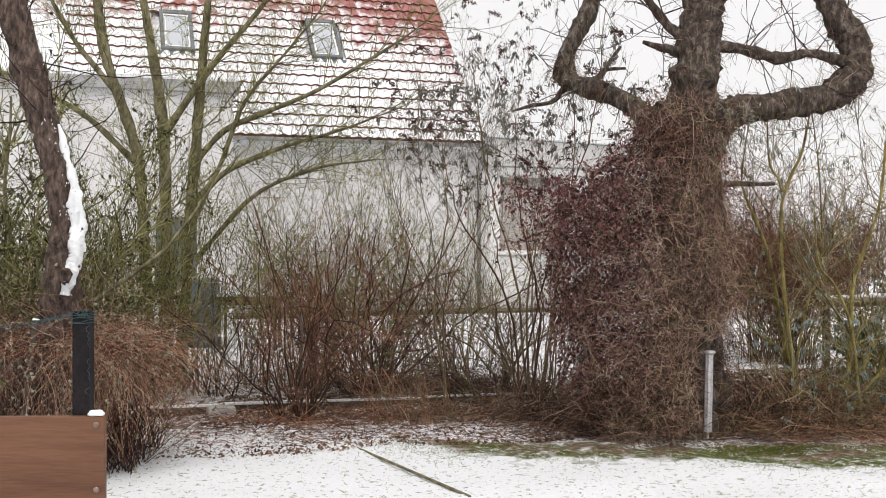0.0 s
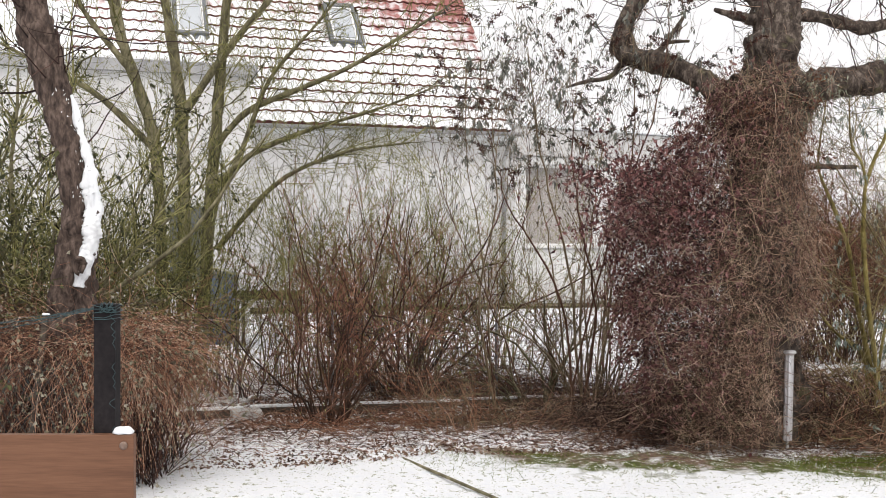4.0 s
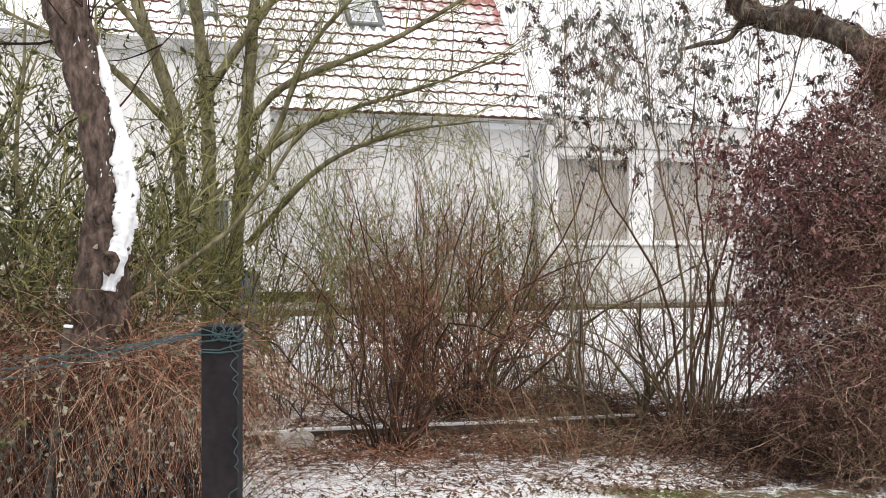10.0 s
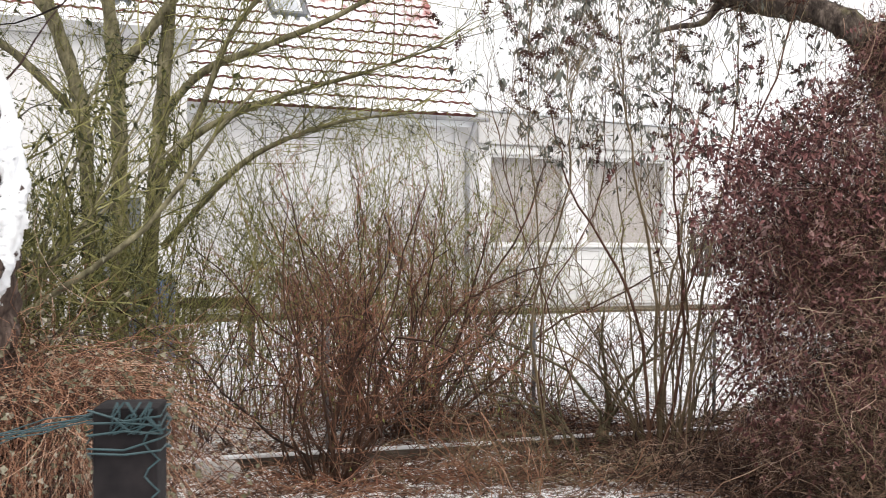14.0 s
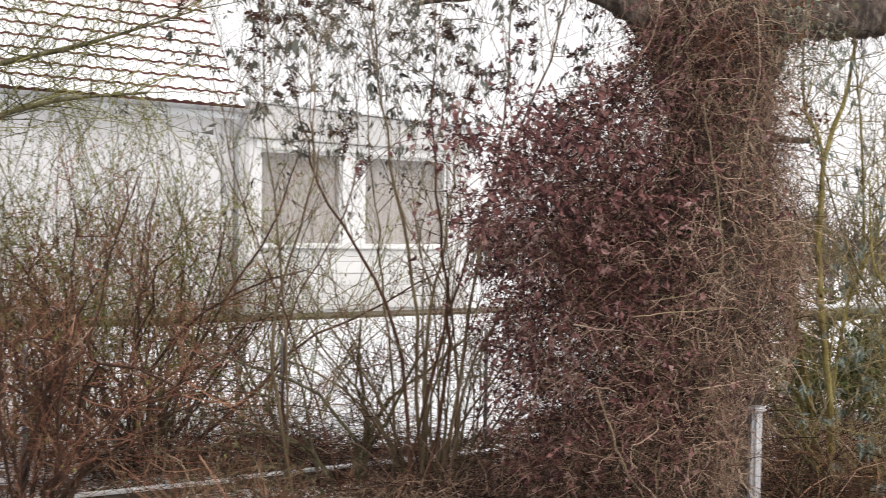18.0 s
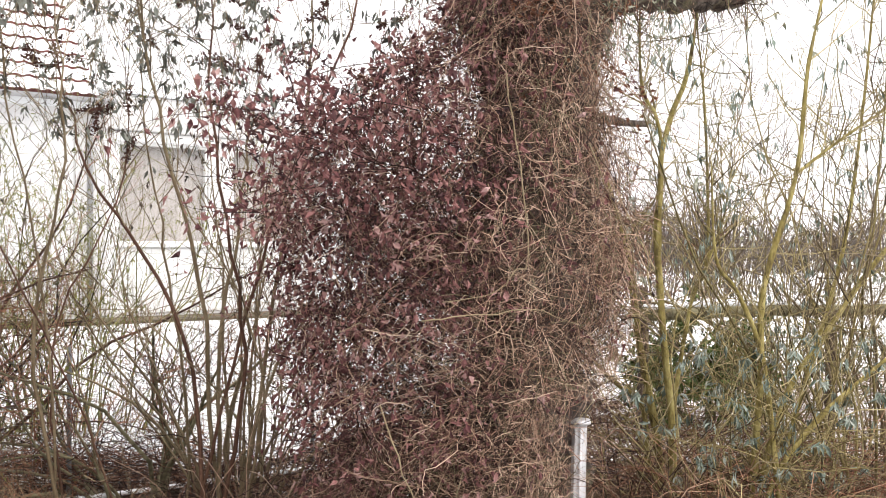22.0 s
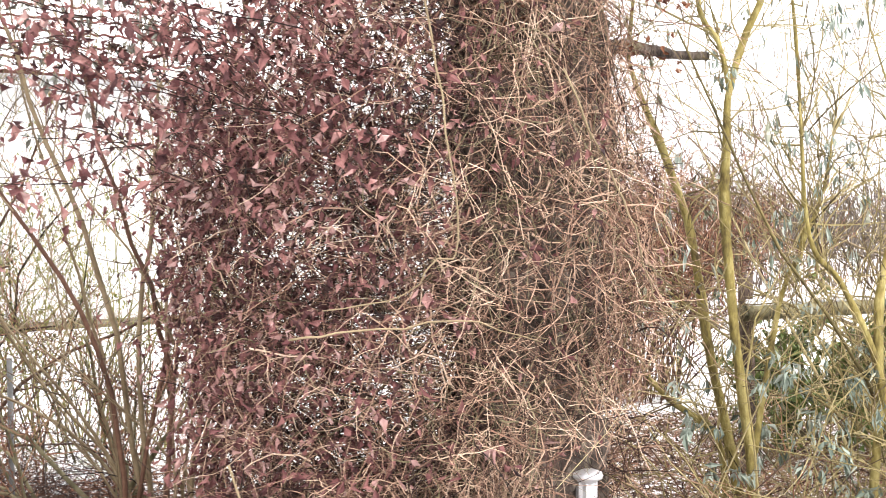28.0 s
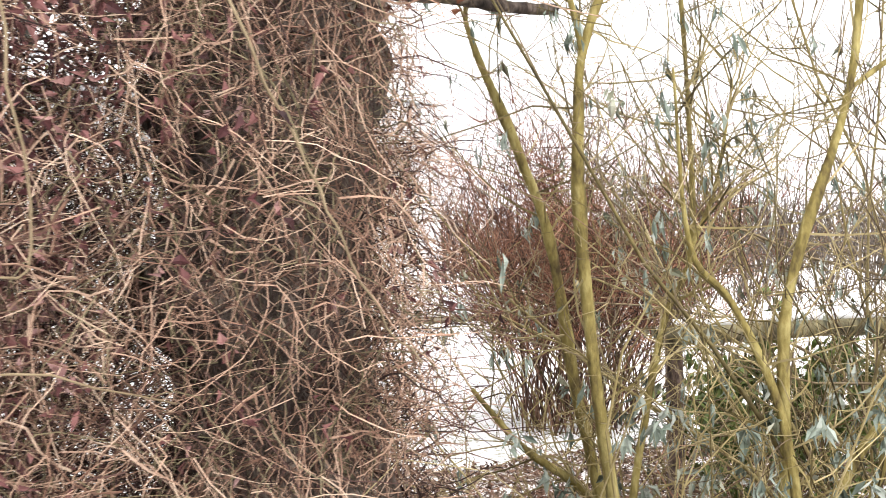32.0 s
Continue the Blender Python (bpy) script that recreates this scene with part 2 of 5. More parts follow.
def tube_faces(m, sides):
    """Quads of a tube of m rings."""
    if (m, sides) not in _TEMPLATES:
        i, j = np.meshgrid(np.arange(m - 1), np.arange(sides), indexing="ij")
        k = (j + 1) % sides
        _TEMPLATES[m, sides] = np.stack([i * sides + j, i * sides + k, (i + 1) * sides + k, (i + 1) * sides + j], -1).reshape(-1, 4)
    return _TEMPLATES[m, sides]


LEAF = np.array([(0, 1, 2), (0, 2, 3), (1, 4, 2), (2, 4, 3)])


class Buf:
    """Collects tubes, leaves and boxes for one mesh."""

    def __init__(self):
        self.v, self.quads, self.tris, self.others, self.n = [], [], [], [], 0

    def add(self, verts, faces):
        for q in faces:
            q = [i + self.n for i in q]
            (self.quads if len(q) == 4 else self.tris if len(q) == 3 else self.others).append(q if len(q) > 4 else np.array([q]))
        self.v.append(np.asarray(verts, float))
        self.n += len(verts)

    def tube(self, pts, radii, sides=5, rough=0.0, rng=None):
        pts = np.asarray(pts, float)
        m = len(pts)
        tan = np.empty_like(pts)
        tan[1:-1] = pts[2:] - pts[:-2]
        tan[0], tan[-1] = pts[1] - pts[0], pts[-1] - pts[-2]
        tan /= np.sqrt((tan * tan).sum(1))[:, None] + 1e-9
        whole = pts[-1] - pts[0]
        ref = np.array((0.31, 0.95, 0.05)) if abs(whole[1]) < 0.75 * np.sqrt(whole @ whole) else np.array((0.95, 0.05, 0.31))
        u = np.cross(tan, ref)
        u /= np.sqrt((u * u).sum(1))[:, None] + 1e-9
        w = np.cross(tan, u)
        ang = np.arange(sides) * 2 * np.pi / sides
        rr = np.asarray(radii, float)[:, None, None]
        if rough:
            rr = rr * (1 + rng.uniform(-rough, rough, (m, sides, 1)))
        ring = pts[:, None] + rr * (np.cos(ang)[None, :, None] * u[:, None] + np.sin(ang)[None, :, None] * w[:, None])
        self.quads.append(tube_faces(m, sides) + self.n)
        if sides > 4:
            self.others += [[self.n + i for i in range(sides)][::-1], [self.n + (m - 1) * sides + i for i in range(sides)]]
        self.v.append(ring.reshape(-1, 3))
        self.n += m * sides

    def leaf(self, p, d, side, length, width, curl=0.3):
        """A folded, curled leaf of four faces from p along d."""
        d = d / (math.sqrt(d @ d) + 1e-9)
        s = side - d * (side @ d)
        s /= math.sqrt(s @ s) + 1e-9
        up = np.array((d[1] * s[2] - d[2] * s[1], d[2] * s[0] - d[0] * s[2], d[0] * s[1] - d[1] * s[0]))
        mid = p + d * (length * 0.45) + up * (length * curl * 0.3)
        lift = up * (width * 0.35)
        h = s * (width / 2)
        self.tris.append(LEAF + self.n)
        self.v.append(np.array((p, mid + h + lift, mid, mid - h + lift, p + d * length - up * (length * curl * 0.5))))
        self.n += 5

    def box(self, lo, hi):
        (x0, y0, z0), (x1, y1, z1) = lo, hi
        self.add([(x0, y0, z0), (x1, y0, z0), (x1, y1, z0), (x0, y1, z0), (x0, y0, z1), (x1, y0, z1), (x1, y1, z1), (x0, y1, z1)],
                 [(0, 3, 2, 1), (4, 5, 6, 7), (0, 1, 5, 4), (1, 2, 6, 5), (2, 3, 7, 6), (3, 0, 4, 7)])

    def moved(self, off):
        off = np.array(off, float)
        self.v = [q - off for q in self.v]
        return self

    def mesh(self, name, mat, smooth=False):
        me = bpy.data.meshes.new(name)
        v = np.concatenate(self.v)
        q = np.concatenate(self.quads) if self.quads else np.zeros((0, 4), int)
        t = np.concatenate(self.tris) if self.tris else np.zeros((0, 3), int)
        loops = np.concatenate([q.ravel(), t.ravel(), np.array([i for o in self.others for i in o], int)])
        sizes = np.concatenate([np.full(len(q), 4), np.full(len(t), 3), np.array([len(o) for o in self.others], int)])
        me.vertices.add(len(v))
        me.vertices.foreach_set("co", v.astype(np.float32).ravel())
        me.loops.add(len(loops))
        me.loops.foreach_set("vertex_index", loops.astype(np.int32))
        me.polygons.add(len(sizes))
        me.polygons.foreach_set("loop_start", (np.cumsum(sizes) - sizes).astype(np.int32))
        me.polygons.foreach_set("use_smooth", np.full(len(sizes), smooth))
        me.update(calc_edges=True)
        me.materials.append(mat)
        return me


def part(name, shape, mat=None, parent=None, label="", smooth=False, kind=""):
    """One mesh object under a thing or a part; shape is a Buf, a bmesh or a mesh."""
    if isinstance(shape, Buf):
        me = shape.mesh(name, mat, smooth)
    elif isinstance(shape, bmesh.types.BMesh):
        me = bpy.data.meshes.new(name)
        shape.to_mesh(me)
        shape.free()
        me.materials.append(mat)
        if smooth:
            me.polygons.foreach_set("use_smooth", [True] * len(me.polygons))
    else:
        me = shape
    ob = new(name, me)
    if parent:
        ob.parent = parent
    return tagged(ob, label, kind=kind)


def thing(name, label, category, at=(0, 0, 0), group="", kind=""):
    e = new(name)
    e.empty_display_size = 0.1
    e.location = at
    return tagged(e, label, category, group, kind)


def bevelled(lo, hi, width=0.006, segments=2):
    bm = bmesh.new()
    bmesh.ops.create_cube(bm, size=1)
    for v in bm.verts:
        v.co = Vector([(a + b) / 2 + c * (b - a) for a, b, c in zip(lo, hi, v.co)])
    bmesh.ops.bevel(bm, geom=bm.edges[:], offset=width, segments=segments, affect="EDGES", profile=0.6)
    return bm


def arc(p, d, length, rng, bend=(0, 0, 0), wobble=0.12, steps=5):
    """A bent, wandering line from p along d."""
    d = np.asarray(d, float)
    d = d / (math.sqrt(d @ d) + 1e-9)
    turns = np.cumsum(rng.normal(0, wobble / math.sqrt(steps), (steps, 3)) + np.asarray(bend, float) / steps, 0)
    way = d + turns
    way /= np.sqrt((way * way).sum(1))[:, None] + 1e-9
    out = np.empty((steps + 1, 3))
    out[0] = p
    out[1:] = out[0] + np.cumsum(way, 0) * (length / steps)
    return out


def smooth_line(ctrl, per=4):
    """Catmull-Rom through control points of x, y, z, radius."""
    c = np.array(ctrl, float)
    c = np.vstack([2 * c[0] - c[1], c, 2 * c[-1] - c[-2]])
    out = []
    for i in range(1, len(c) - 2):
        for t in np.arange(per) / per:
            a, b, e, g = c[i - 1], c[i], c[i + 1], c[i + 2]
            out.append(0.5 * (2 * b + (e - a) * t + (2 * a - 5 * b + 4 * e - g) * t * t + (3 * b - a - 3 * e + g) * t**3))
    out.append(c[-2])
    return np.array(out)


def limb(ctrl, rng, sides=10, per=5, rough=0.12, knobs=0.0):
    line = smooth_line(ctrl, per)
    b = Buf()
    r = line[:, 3] * (1 + 1.2 * knobs * np.array([noise.noise(Vector(q[:3]) * 3.1) for q in line]))
    axis = line[:, :3] + rng.normal(0, 1, (len(line), 3)) * line[:, 3:] * 0.015
    b.tube(axis, np.abs(r), sides, rough * 0.25, rng)
    # lumps, ridges and burls
    v = b.v[-1].reshape(len(line), sides, 3)
    for i in range(len(line)):
        for j in range(sides):
            p = Vector(v[i, j])
            k = 1.5 * rough * noise.noise(p * 7) + 1.6 * rough * noise.noise(Vector((p.x * 30, p.y * 30, p.z * 11))) + knobs * max(0.0, noise.noise(p * 4 + Vector((9, 3, 1)))) * 3
            v[i, j] = axis[i] + (v[i, j] - axis[i]) * (1 + k)
    b.v[-1] = v.reshape(-1, 3)
    return b, line


def twigs_on(buf, line, rng, count, length, radius, up=0.3, levels=1, spread=1.0, start=0.2, wobble=0.25, sides=3, bend=(0, 0, 0.2), kids=4, steps=5, tips=None):
    """Side shoots along a line, each with its own side shoots down to the given level."""
    n = len(line)
    for _ in range(count):
        k = rng.uniform(start, 1.0) * (n - 1)
        i = min(int(k), n - 2)
        p = line[i, :3] + (line[i + 1, :3] - line[i, :3]) * (k - i)
        t = line[min(i + 1, n - 1), :3] - line[i, :3]
        t = t / (np.linalg.norm(t) + 1e-9)
        d = t * 0.5 + rng.normal(0, 1, 3) * 0.6 * spread + np.array((0, 0, up))
        le = length * rng.uniform(0.45, 1.2)
        a = arc(p, d, le, rng, bend, wobble, steps)
        r0 = radius * rng.uniform(0.7, 1.2)
        buf.tube(a, np.linspace(r0, r0 * 0.35, len(a)), sides)
        if tips is not None:
            tips.append(a)
        if levels > 1:
            twigs_on(buf, a, rng, max(1, int(kids * rng.uniform(0.5, 1.4))), length * 0.5, radius * 0.6, up, levels - 1, spread, 0.25, wobble, sides, bend, kids, max(3, steps - 1), tips)


def hang_leaves(buf, lines, rng, count, length, droop=1.0, width=0.33, bunch=1, low=0.0):
    """Leaves that hang from the outer part of the lines."""
    for _ in range(count):
        a = lines[rng.integers(len(lines))]
        p = a[rng.integers(max(1, len(a) // 3), len(a))]
        if p[2] < low:
            continue
        for _ in range(bunch):
            d = rng.normal(0, 0.45, 3) + np.array((0, 0, -droop))
            le = length * rng.uniform(0.6, 1.3)
            buf.leaf(p + rng.normal(0, 0.01, 3), d, rng.normal(0, 1, 3), le, le * width * rng.uniform(0.7, 1.3), rng.uniform(-0.5, 0.7))


def seeded(k):
    return np.random.default_rng(k)


# ---- ground ----
def kerb_y(x):
    return 8.45 + 0.25 * x + 0.7 * np.clip((x - 2.2) / 1.0, 0, 1)


def ground_z(x, y):
    back = np.clip((y - 10.0) / 8.5, 0, 1)
    raised = np.clip((y - kerb_y(x)) / 0.06, 0, 1) * np.clip((12 - np.abs(x)) / 4, 0, 1)
    return 0.065 * np.maximum(raised, back) + 0.275 * back * back * (3 - 2 * back)


def lumps(x, y):
    h = 0.012 * np.sin(3.1 * x + 1.7 * np.sin(2.3 * y)) + 0.010 * np.sin(5.3 * y + 2.1 * np.sin(1.9 * x)) + 0.006 * np.sin(11 * x + 3 * np.sin(9 * y)) * np.sin(13 * y)
    d = y - kerb_y(x)
    return h + 0.035 * np.exp(-((d + 0.22) / 0.2) ** 2) * (d < 0)


def build_ground():
    xs = np.unique(np.concatenate([np.linspace(-700, -40, 12), np.linspace(-40, -6, 18), np.arange(-6, 9, 0.09), np.linspace(9, 40, 24), np.linspace(40, 700, 12)]))
    ys = np.unique(np.concatenate([np.linspace(-300, -20, 8), np.linspace(-20, 0, 12), np.arange(0, 11, 0.08), np.linspace(11, 30, 40), np.linspace(30, 100, 24), np.linspace(100, 900, 14)]))
    X, Y = np.meshgrid(xs, ys)
    rng = seeded(3)
    fine = (np.abs(X - 1.5) < 7.5) & (Y > 0) & (Y < 11)
    Z = ground_z(X, Y) + fine * (lumps(X, Y) + rng.normal(0, 0.004, X.shape)) - 0.01
    bed = np.exp(-((Y - kerb_y(X) + 1.4) / 1.0) ** 2) * (np.abs(X) < 9)
    Z += 0.03 * bed * fine
    v = np.stack([X, Y, Z], -1).reshape(-1, 3)
    nx, ny = len(xs), len(ys)
    i = (np.arange(ny - 1)[:, None] * nx + np.arange(nx - 1)).ravel()
    f = np.stack([i, i + 1, i + nx + 1, i + nx], 1)
    me = bpy.data.meshes.new("ground")
    me.from_pydata(v.tolist(), [], f.tolist())
    me.polygons.foreach_set("use_smooth", [True] * len(me.polygons))
    m = bpy.data.materials.new("snowy_garden_ground")
    m.use_nodes = True
    n, l = m.node_tree.nodes, m.node_tree.links
    b = n["Principled BSDF"]
    b.inputs["Roughness"].default_value = 0.8
    b.inputs["Specular IOR Level"].default_value = 0.2
    geo = n.new("ShaderNodeNewGeometry")
    sep = n.new("ShaderNodeSeparateXYZ")
    l.new(geo.outputs["Position"], sep.inputs[0])

    def math_node(op, a, c):
        k = n.new("ShaderNodeMath")
        k.operation = op
        for s, val in zip(k.inputs, (a, c)):
            if isinstance(val, (int, float)):
                s.default_value = val
            else:
                l.new(val, s)
        return k.outputs[0]

    def tex(scale, detail=8):
        t = n.new("ShaderNodeTexNoise")
        t.inputs["Scale"].default_value, t.inputs["Detail"].default_value = scale, detail
        l.new(geo.outputs["Position"], t.inputs["Vector"])
        return t.outputs[0]

    def step(val, lo, hi, a=0.0, c=1.0):
        k = n.new("ShaderNodeMapRange")
        k.inputs["From Min"].default_value, k.inputs["From Max"].default_value = lo, hi
        k.inputs["To Min"].default_value, k.inputs["To Max"].default_value = a, c
        l.new(val, k.inputs[0])
        return k.outputs[0]

    def mix(fac, a, c):
        k = n.new("ShaderNodeMixRGB")
        l.new(fac, k.inputs[0])
        for s, val in ((k.inputs[1], a), (k.inputs[2], c)):
            if isinstance(val, tuple):
                s.default_value = (*val, 1)
            else:
                l.new(val, s)
        return k.outputs[0]

    big, mid, small, tiny = tex(0.9), tex(4.0), tex(20.0), tex(95.0)
    # y measured from the kerb line, and from the lawn's edge
    from_kerb = math_node("SUBTRACT", sep.outputs[1], math_node("MULTIPLY_ADD", sep.outputs[0], 0.25))
    n[from_kerb.node.name].inputs[1].links[0].from_node.inputs[2].default_value = 8.45
    from_kerb = math_node("SUBTRACT", from_kerb, step(sep.outputs[0], 2.2, 3.2, 0.0, 0.7))
    edge = math_node("SUBTRACT", math_node("ADD", sep.outputs[1], math_node("MULTIPLY", sep.outputs[0], 0.16)), 6.2)
    edge = math_node("ADD", edge, step(mid, 0.3, 0.7, -0.35, 0.35))
    soil = mix(step(small, 0.35, 0.65), (0.06, 0.038, 0.028), (0.21, 0.14, 0.1))
    soil = mix(step(tiny, 0.5, 0.62), soil, (0.27, 0.18, 0.13))
    turf = mix(step(small, 0.35, 0.65), (0.06, 0.075, 0.02), (0.15, 0.165, 0.05))
    white = mix(step(small, 0.3, 0.7), (0.8, 0.82, 0.86), (0.9, 0.91, 0.92))
    # bed: soil with patches of snow
    bed_snow = math_node("ADD", math_node("ADD", step(mid, 0.3, 0.7, 0.0, 0.6), step(small, 0.3, 0.7)), step(tiny, 0.32, 0.68, -0.6, 0.6))
    front = math_node("MULTIPLY", step(from_kerb, -2.3, -0.8, 0.42, 0.1), step(sep.outputs[0], 0.2, 1.6, 1.0, 0.4))
    bed_c = mix(step(math_node("ADD", bed_snow, front), 1.0, 1.1), soil, white)
    # lawn: snow with blades showing through
    lawn_hole = math_node("ADD", step(small, 0.3, 0.7), step(tiny, 0.35, 0.65, -0.25, 0.25))
    lawn_c = mix(step(lawn_hole, 0.76, 0.95, 0.0, 0.8), white, turf)
    rim = mix(step(mid, 0.42, 0.55), soil, turf)
    rim = mix(step(math_node("ADD", bed_snow, 0.0), 1.15, 1.4), rim, white)
    rim_f = math_node("MULTIPLY", math_node("MULTIPLY", step(edge, -0.25, -0.05), step(edge, 0.3, 0.5, 1.0, 0.0)), step(math_node("ADD", sep.outputs[0], step(big, 0.3, 0.7, -0.8, 0.8)), 0.2, 0.9))
    near = mix(step(edge, -0.05, 0.3), lawn_c, bed_c)
    near = mix(rim_f, near, rim)
    # beyond the edging: snow on lawn
    far_hole = math_node("ADD", step(small, 0.3, 0.7), step(mid, 0.3, 0.7, -0.15, 0.25))
    far_c = mix(step(far_hole, 0.64, 0.95, 0.0, 0.8), white, turf)
    # fields far off
    field = mix(step(big, 0.4, 0.6), far_c, white)
    far_c = mix(step(sep.outputs[1], 30, 60), far_c, field)
    col = mix(step(math_node("ADD", from_kerb, step(mid, 0.3, 0.7, -0.3, 0.3)), 0.5, 0.75), near, far_c)
    l.new(col, b.inputs["Base Color"])
    bp = n.new("ShaderNodeBump")
    bp.inputs["Strength"].default_value, bp.inputs["Distance"].default_value = 0.8, 0.03
    l.new(math_node("ADD", small, math_node("MULTIPLY", tiny, 0.5)), bp.inputs["Height"])
    l.new(bp.outputs[0], b.inputs["Normal"])
    me.materials.append(m)
    ob = new("ground", me)
    return tagged(ob, "snow-dusted lawn and leaf-littered planting bed", "ground", kind="structure")


ground = build_ground()

# ---- house ----
HOUSE = pose(3.42, 20.37, 0.0, 0, 0, 17.0)
# Facade-local measures: x along the front wall, y back from it, z up.
EAVE_Z, PITCH, VERGE, GROUND_H = 3.72, radians(47), -2.0, 0.36
house = thing("house", "white rendered house with a snow-dusted red tiled roof", "house")
house.matrix_world = HOUSE


def wall_with_holes(x0, x1, z0, z1, y0, y1, holes):
    """A wall slab built from blocks round its openings."""
    b = Buf()
    cuts = sorted({x0, x1, *(h[0] for h in holes), *(h[1] for h in holes)})
    for a, c in zip(cuts, cuts[1:]):
        z = z0
        for h in sorted((h for h in holes if h[0] <= a + 1e-6 and h[1] >= c - 1e-6), key=lambda h: h[2]):
            b.box((a, y0, z), (c, y1, h[2]))
            z = h[3]
        b.box((a, y0, z), (c, y1, z1))
    return b


part("front_wall", wall_with_holes(-11.0, -2.1, 0.1, EAVE_Z - 0.05, 0.0, 0.3, []), plaster, house)
part("plinth", wall_with_holes(-11.0, -2.1, -0.3, 0.5, -0.03, -0.003, []), plaster_grey, house, "grey rendered plinth")
# gable wall under the verge
g = bmesh.new()
back = 4.6
ridge_z = EAVE_Z + (back + 0.3) * math.tan(PITCH)
prof = [(0.3, 0.1), (0.3, EAVE_Z + 0.2), (back, ridge_z - 0.4), (2 * back, EAVE_Z), (2 * back, 0.1)]
lo = [g.verts.new((VERGE - 0.45, y, z)) for y, z in prof]
hi = [g.verts.new((VERGE - 0.15, y, z)) for y, z in prof]
g.faces.new(lo)
g.faces.new(hi[::-1])
for i in range(5):
    j = (i + 1) % 5
    g.faces.new((lo[i], lo[j], hi[j], hi[i]))
bmesh.ops.recalc_face_normals(g, faces=g.faces)
part("gable_wall", g, plaster, house)

# the side wing with a flat roof, standing forward on the far side
wing = thing("side_wing", "pale rendered flat-roofed wing with a grey metal roof edge", "house wing")
wing.matrix_world = HOUSE
WX1, WX0, WY = -7.45, -16.0, -3.0
part("wing_wall", wall_with_holes(WX0, WX1, 0.0, 4.18, WY, WY + 0.3, [(-8.75, -7.95, 0.9, 2.2)]), plaster, wing)
part("wing_side_wall", wall_with_holes(WX1 - 0.3, WX1 + 0.0, 0.0, 4.18, WY + 0.302, -0.02, []), plaster, wing)
b = Buf()
b.box((WX0 - 0.1, WY - 0.12, 4.18), (WX1 + 0.1, -0.02, 4.36))
part("roof_edge", b, zinc, wing, "grey metal roof edge")
b = Buf()
b.box((WX0 - 0.1, WY - 0.1, 4.364), (WX1 + 0.08, 0.1, 4.40))
part("roof_snow", b, snow, wing, "thin layer of snow")
b = Buf()
b.box((-8.75, WY + 0.16, 0.9), (-7.95, WY + 0.2, 2.2))
part("window_pane", b, lead, wing, "dark window pane")
for nm, lo_, hi_ in (("window_frame", (-8.75, WY + 0.08, 0.9), (-8.68, WY + 0.15, 2.2)), ("window_frame", (-8.02, WY + 0.08, 0.9), (-7.95, WY + 0.15, 2.2)), ("window_frame", (-8.68, WY + 0.08, 2.13), (-8.02, WY + 0.15, 2.2)), ("window_frame", (-8.68, WY + 0.08, 0.9), (-8.02, WY + 0.15, 0.97))):
    part(nm, bevelled(lo_, hi_), white_frame, wing)

# gutter and downpipe
b = Buf()
ang = np.linspace(np.pi, 2 * np.pi, 9)
x0, x1 = -11.0, -1.78
ring = [(-0.38 + 0.075 * np.cos(a), EAVE_Z + 0.04 + 0.075 * np.sin(a)) for a in ang] + [(-0.38 + 0.065 * np.cos(a), EAVE_Z + 0.04 + 0.065 * np.sin(a)) for a in ang[::-1]]
m = len(ring)
b.add([(x, y, z) for x in (x0, x1) for y, z in ring], [(i, (i + 1) % m, m + (i + 1) % m, m + i) for i in range(m)])
part("gutter", b, zinc, house, "grey zinc half-round gutter")
b = Buf()
b.tube([(-2.0, -0.36, EAVE_Z - 0.02), (-2.02, -0.18, EAVE_Z - 0.3), (-2.05, -0.09, EAVE_Z - 0.45), (-2.05, -0.09, 0.3)], [0.045] * 4, 10)
part("downpipe", b, zinc, house, "grey zinc downpipe", True)
b = Buf()
b.box((-2.28, -0.06, 0.4), (-1.8, -0.003, EAVE_Z - 0.05))
part("corner_strip", b, plaster_grey, house, "grey rendered corner strip")

# extension with the wide window
ext = thing("house_extension", "white boarded extension with a wide window and sloping snowy roof", "house extension")
ext.matrix_world = HOUSE
W0, WM, WM2, W1, WB, WT = -1.57, 0.0, 0.45, 2.24, 1.54, 3.16
part("extension_side", wall_with_holes(2.45, 2.7, 0.1, 3.62, 0.282, 3.1, []), plaster, ext)
for lo_, hi_ in (((-1.79, 0.1), (W0, 3.62)), ((WM, 0.1), (WM2, 3.62)), ((W1, 0.1), (2.7, 3.62)), ((W0, 0.1), (WM, WB)), ((W0, WT), (WM, 3.62)), ((WM2, 0.1), (W1, WB)), ((WM2, WT), (W1, 3.62))):
    b = Buf()
    b.box((lo_[0], -0.02, lo_[1]), (hi_[0], 0.28, hi_[1]))
    part("wall_panel", b, plaster, ext)
bm = bmesh.new()
vs = [bm.verts.new(p) for p in ((-1.86, -0.14, 3.34), (2.8, -0.14, 3.32), (2.8, -0.14, 3.78), (-1.86, -0.14, 3.92), (-1.86, -0.023, 3.34), (2.8, -0.023, 3.32), (2.8, -0.023, 3.78), (-1.86, -0.023, 3.92))]
for q in ((0, 1, 2, 3), (5, 4, 7, 6), (4, 0, 3, 7), (1, 5, 6, 2), (3, 2, 6, 7), (4, 5, 1, 0)):
    bm.faces.new([vs[i] for i in q])
bmesh.ops.bevel(bm, geom=bm.edges[:], offset=0.015, segments=2, affect="EDGES")
part("fascia", bm, plaster_grey, ext, "pale grey fascia board")
bm = bmesh.new()
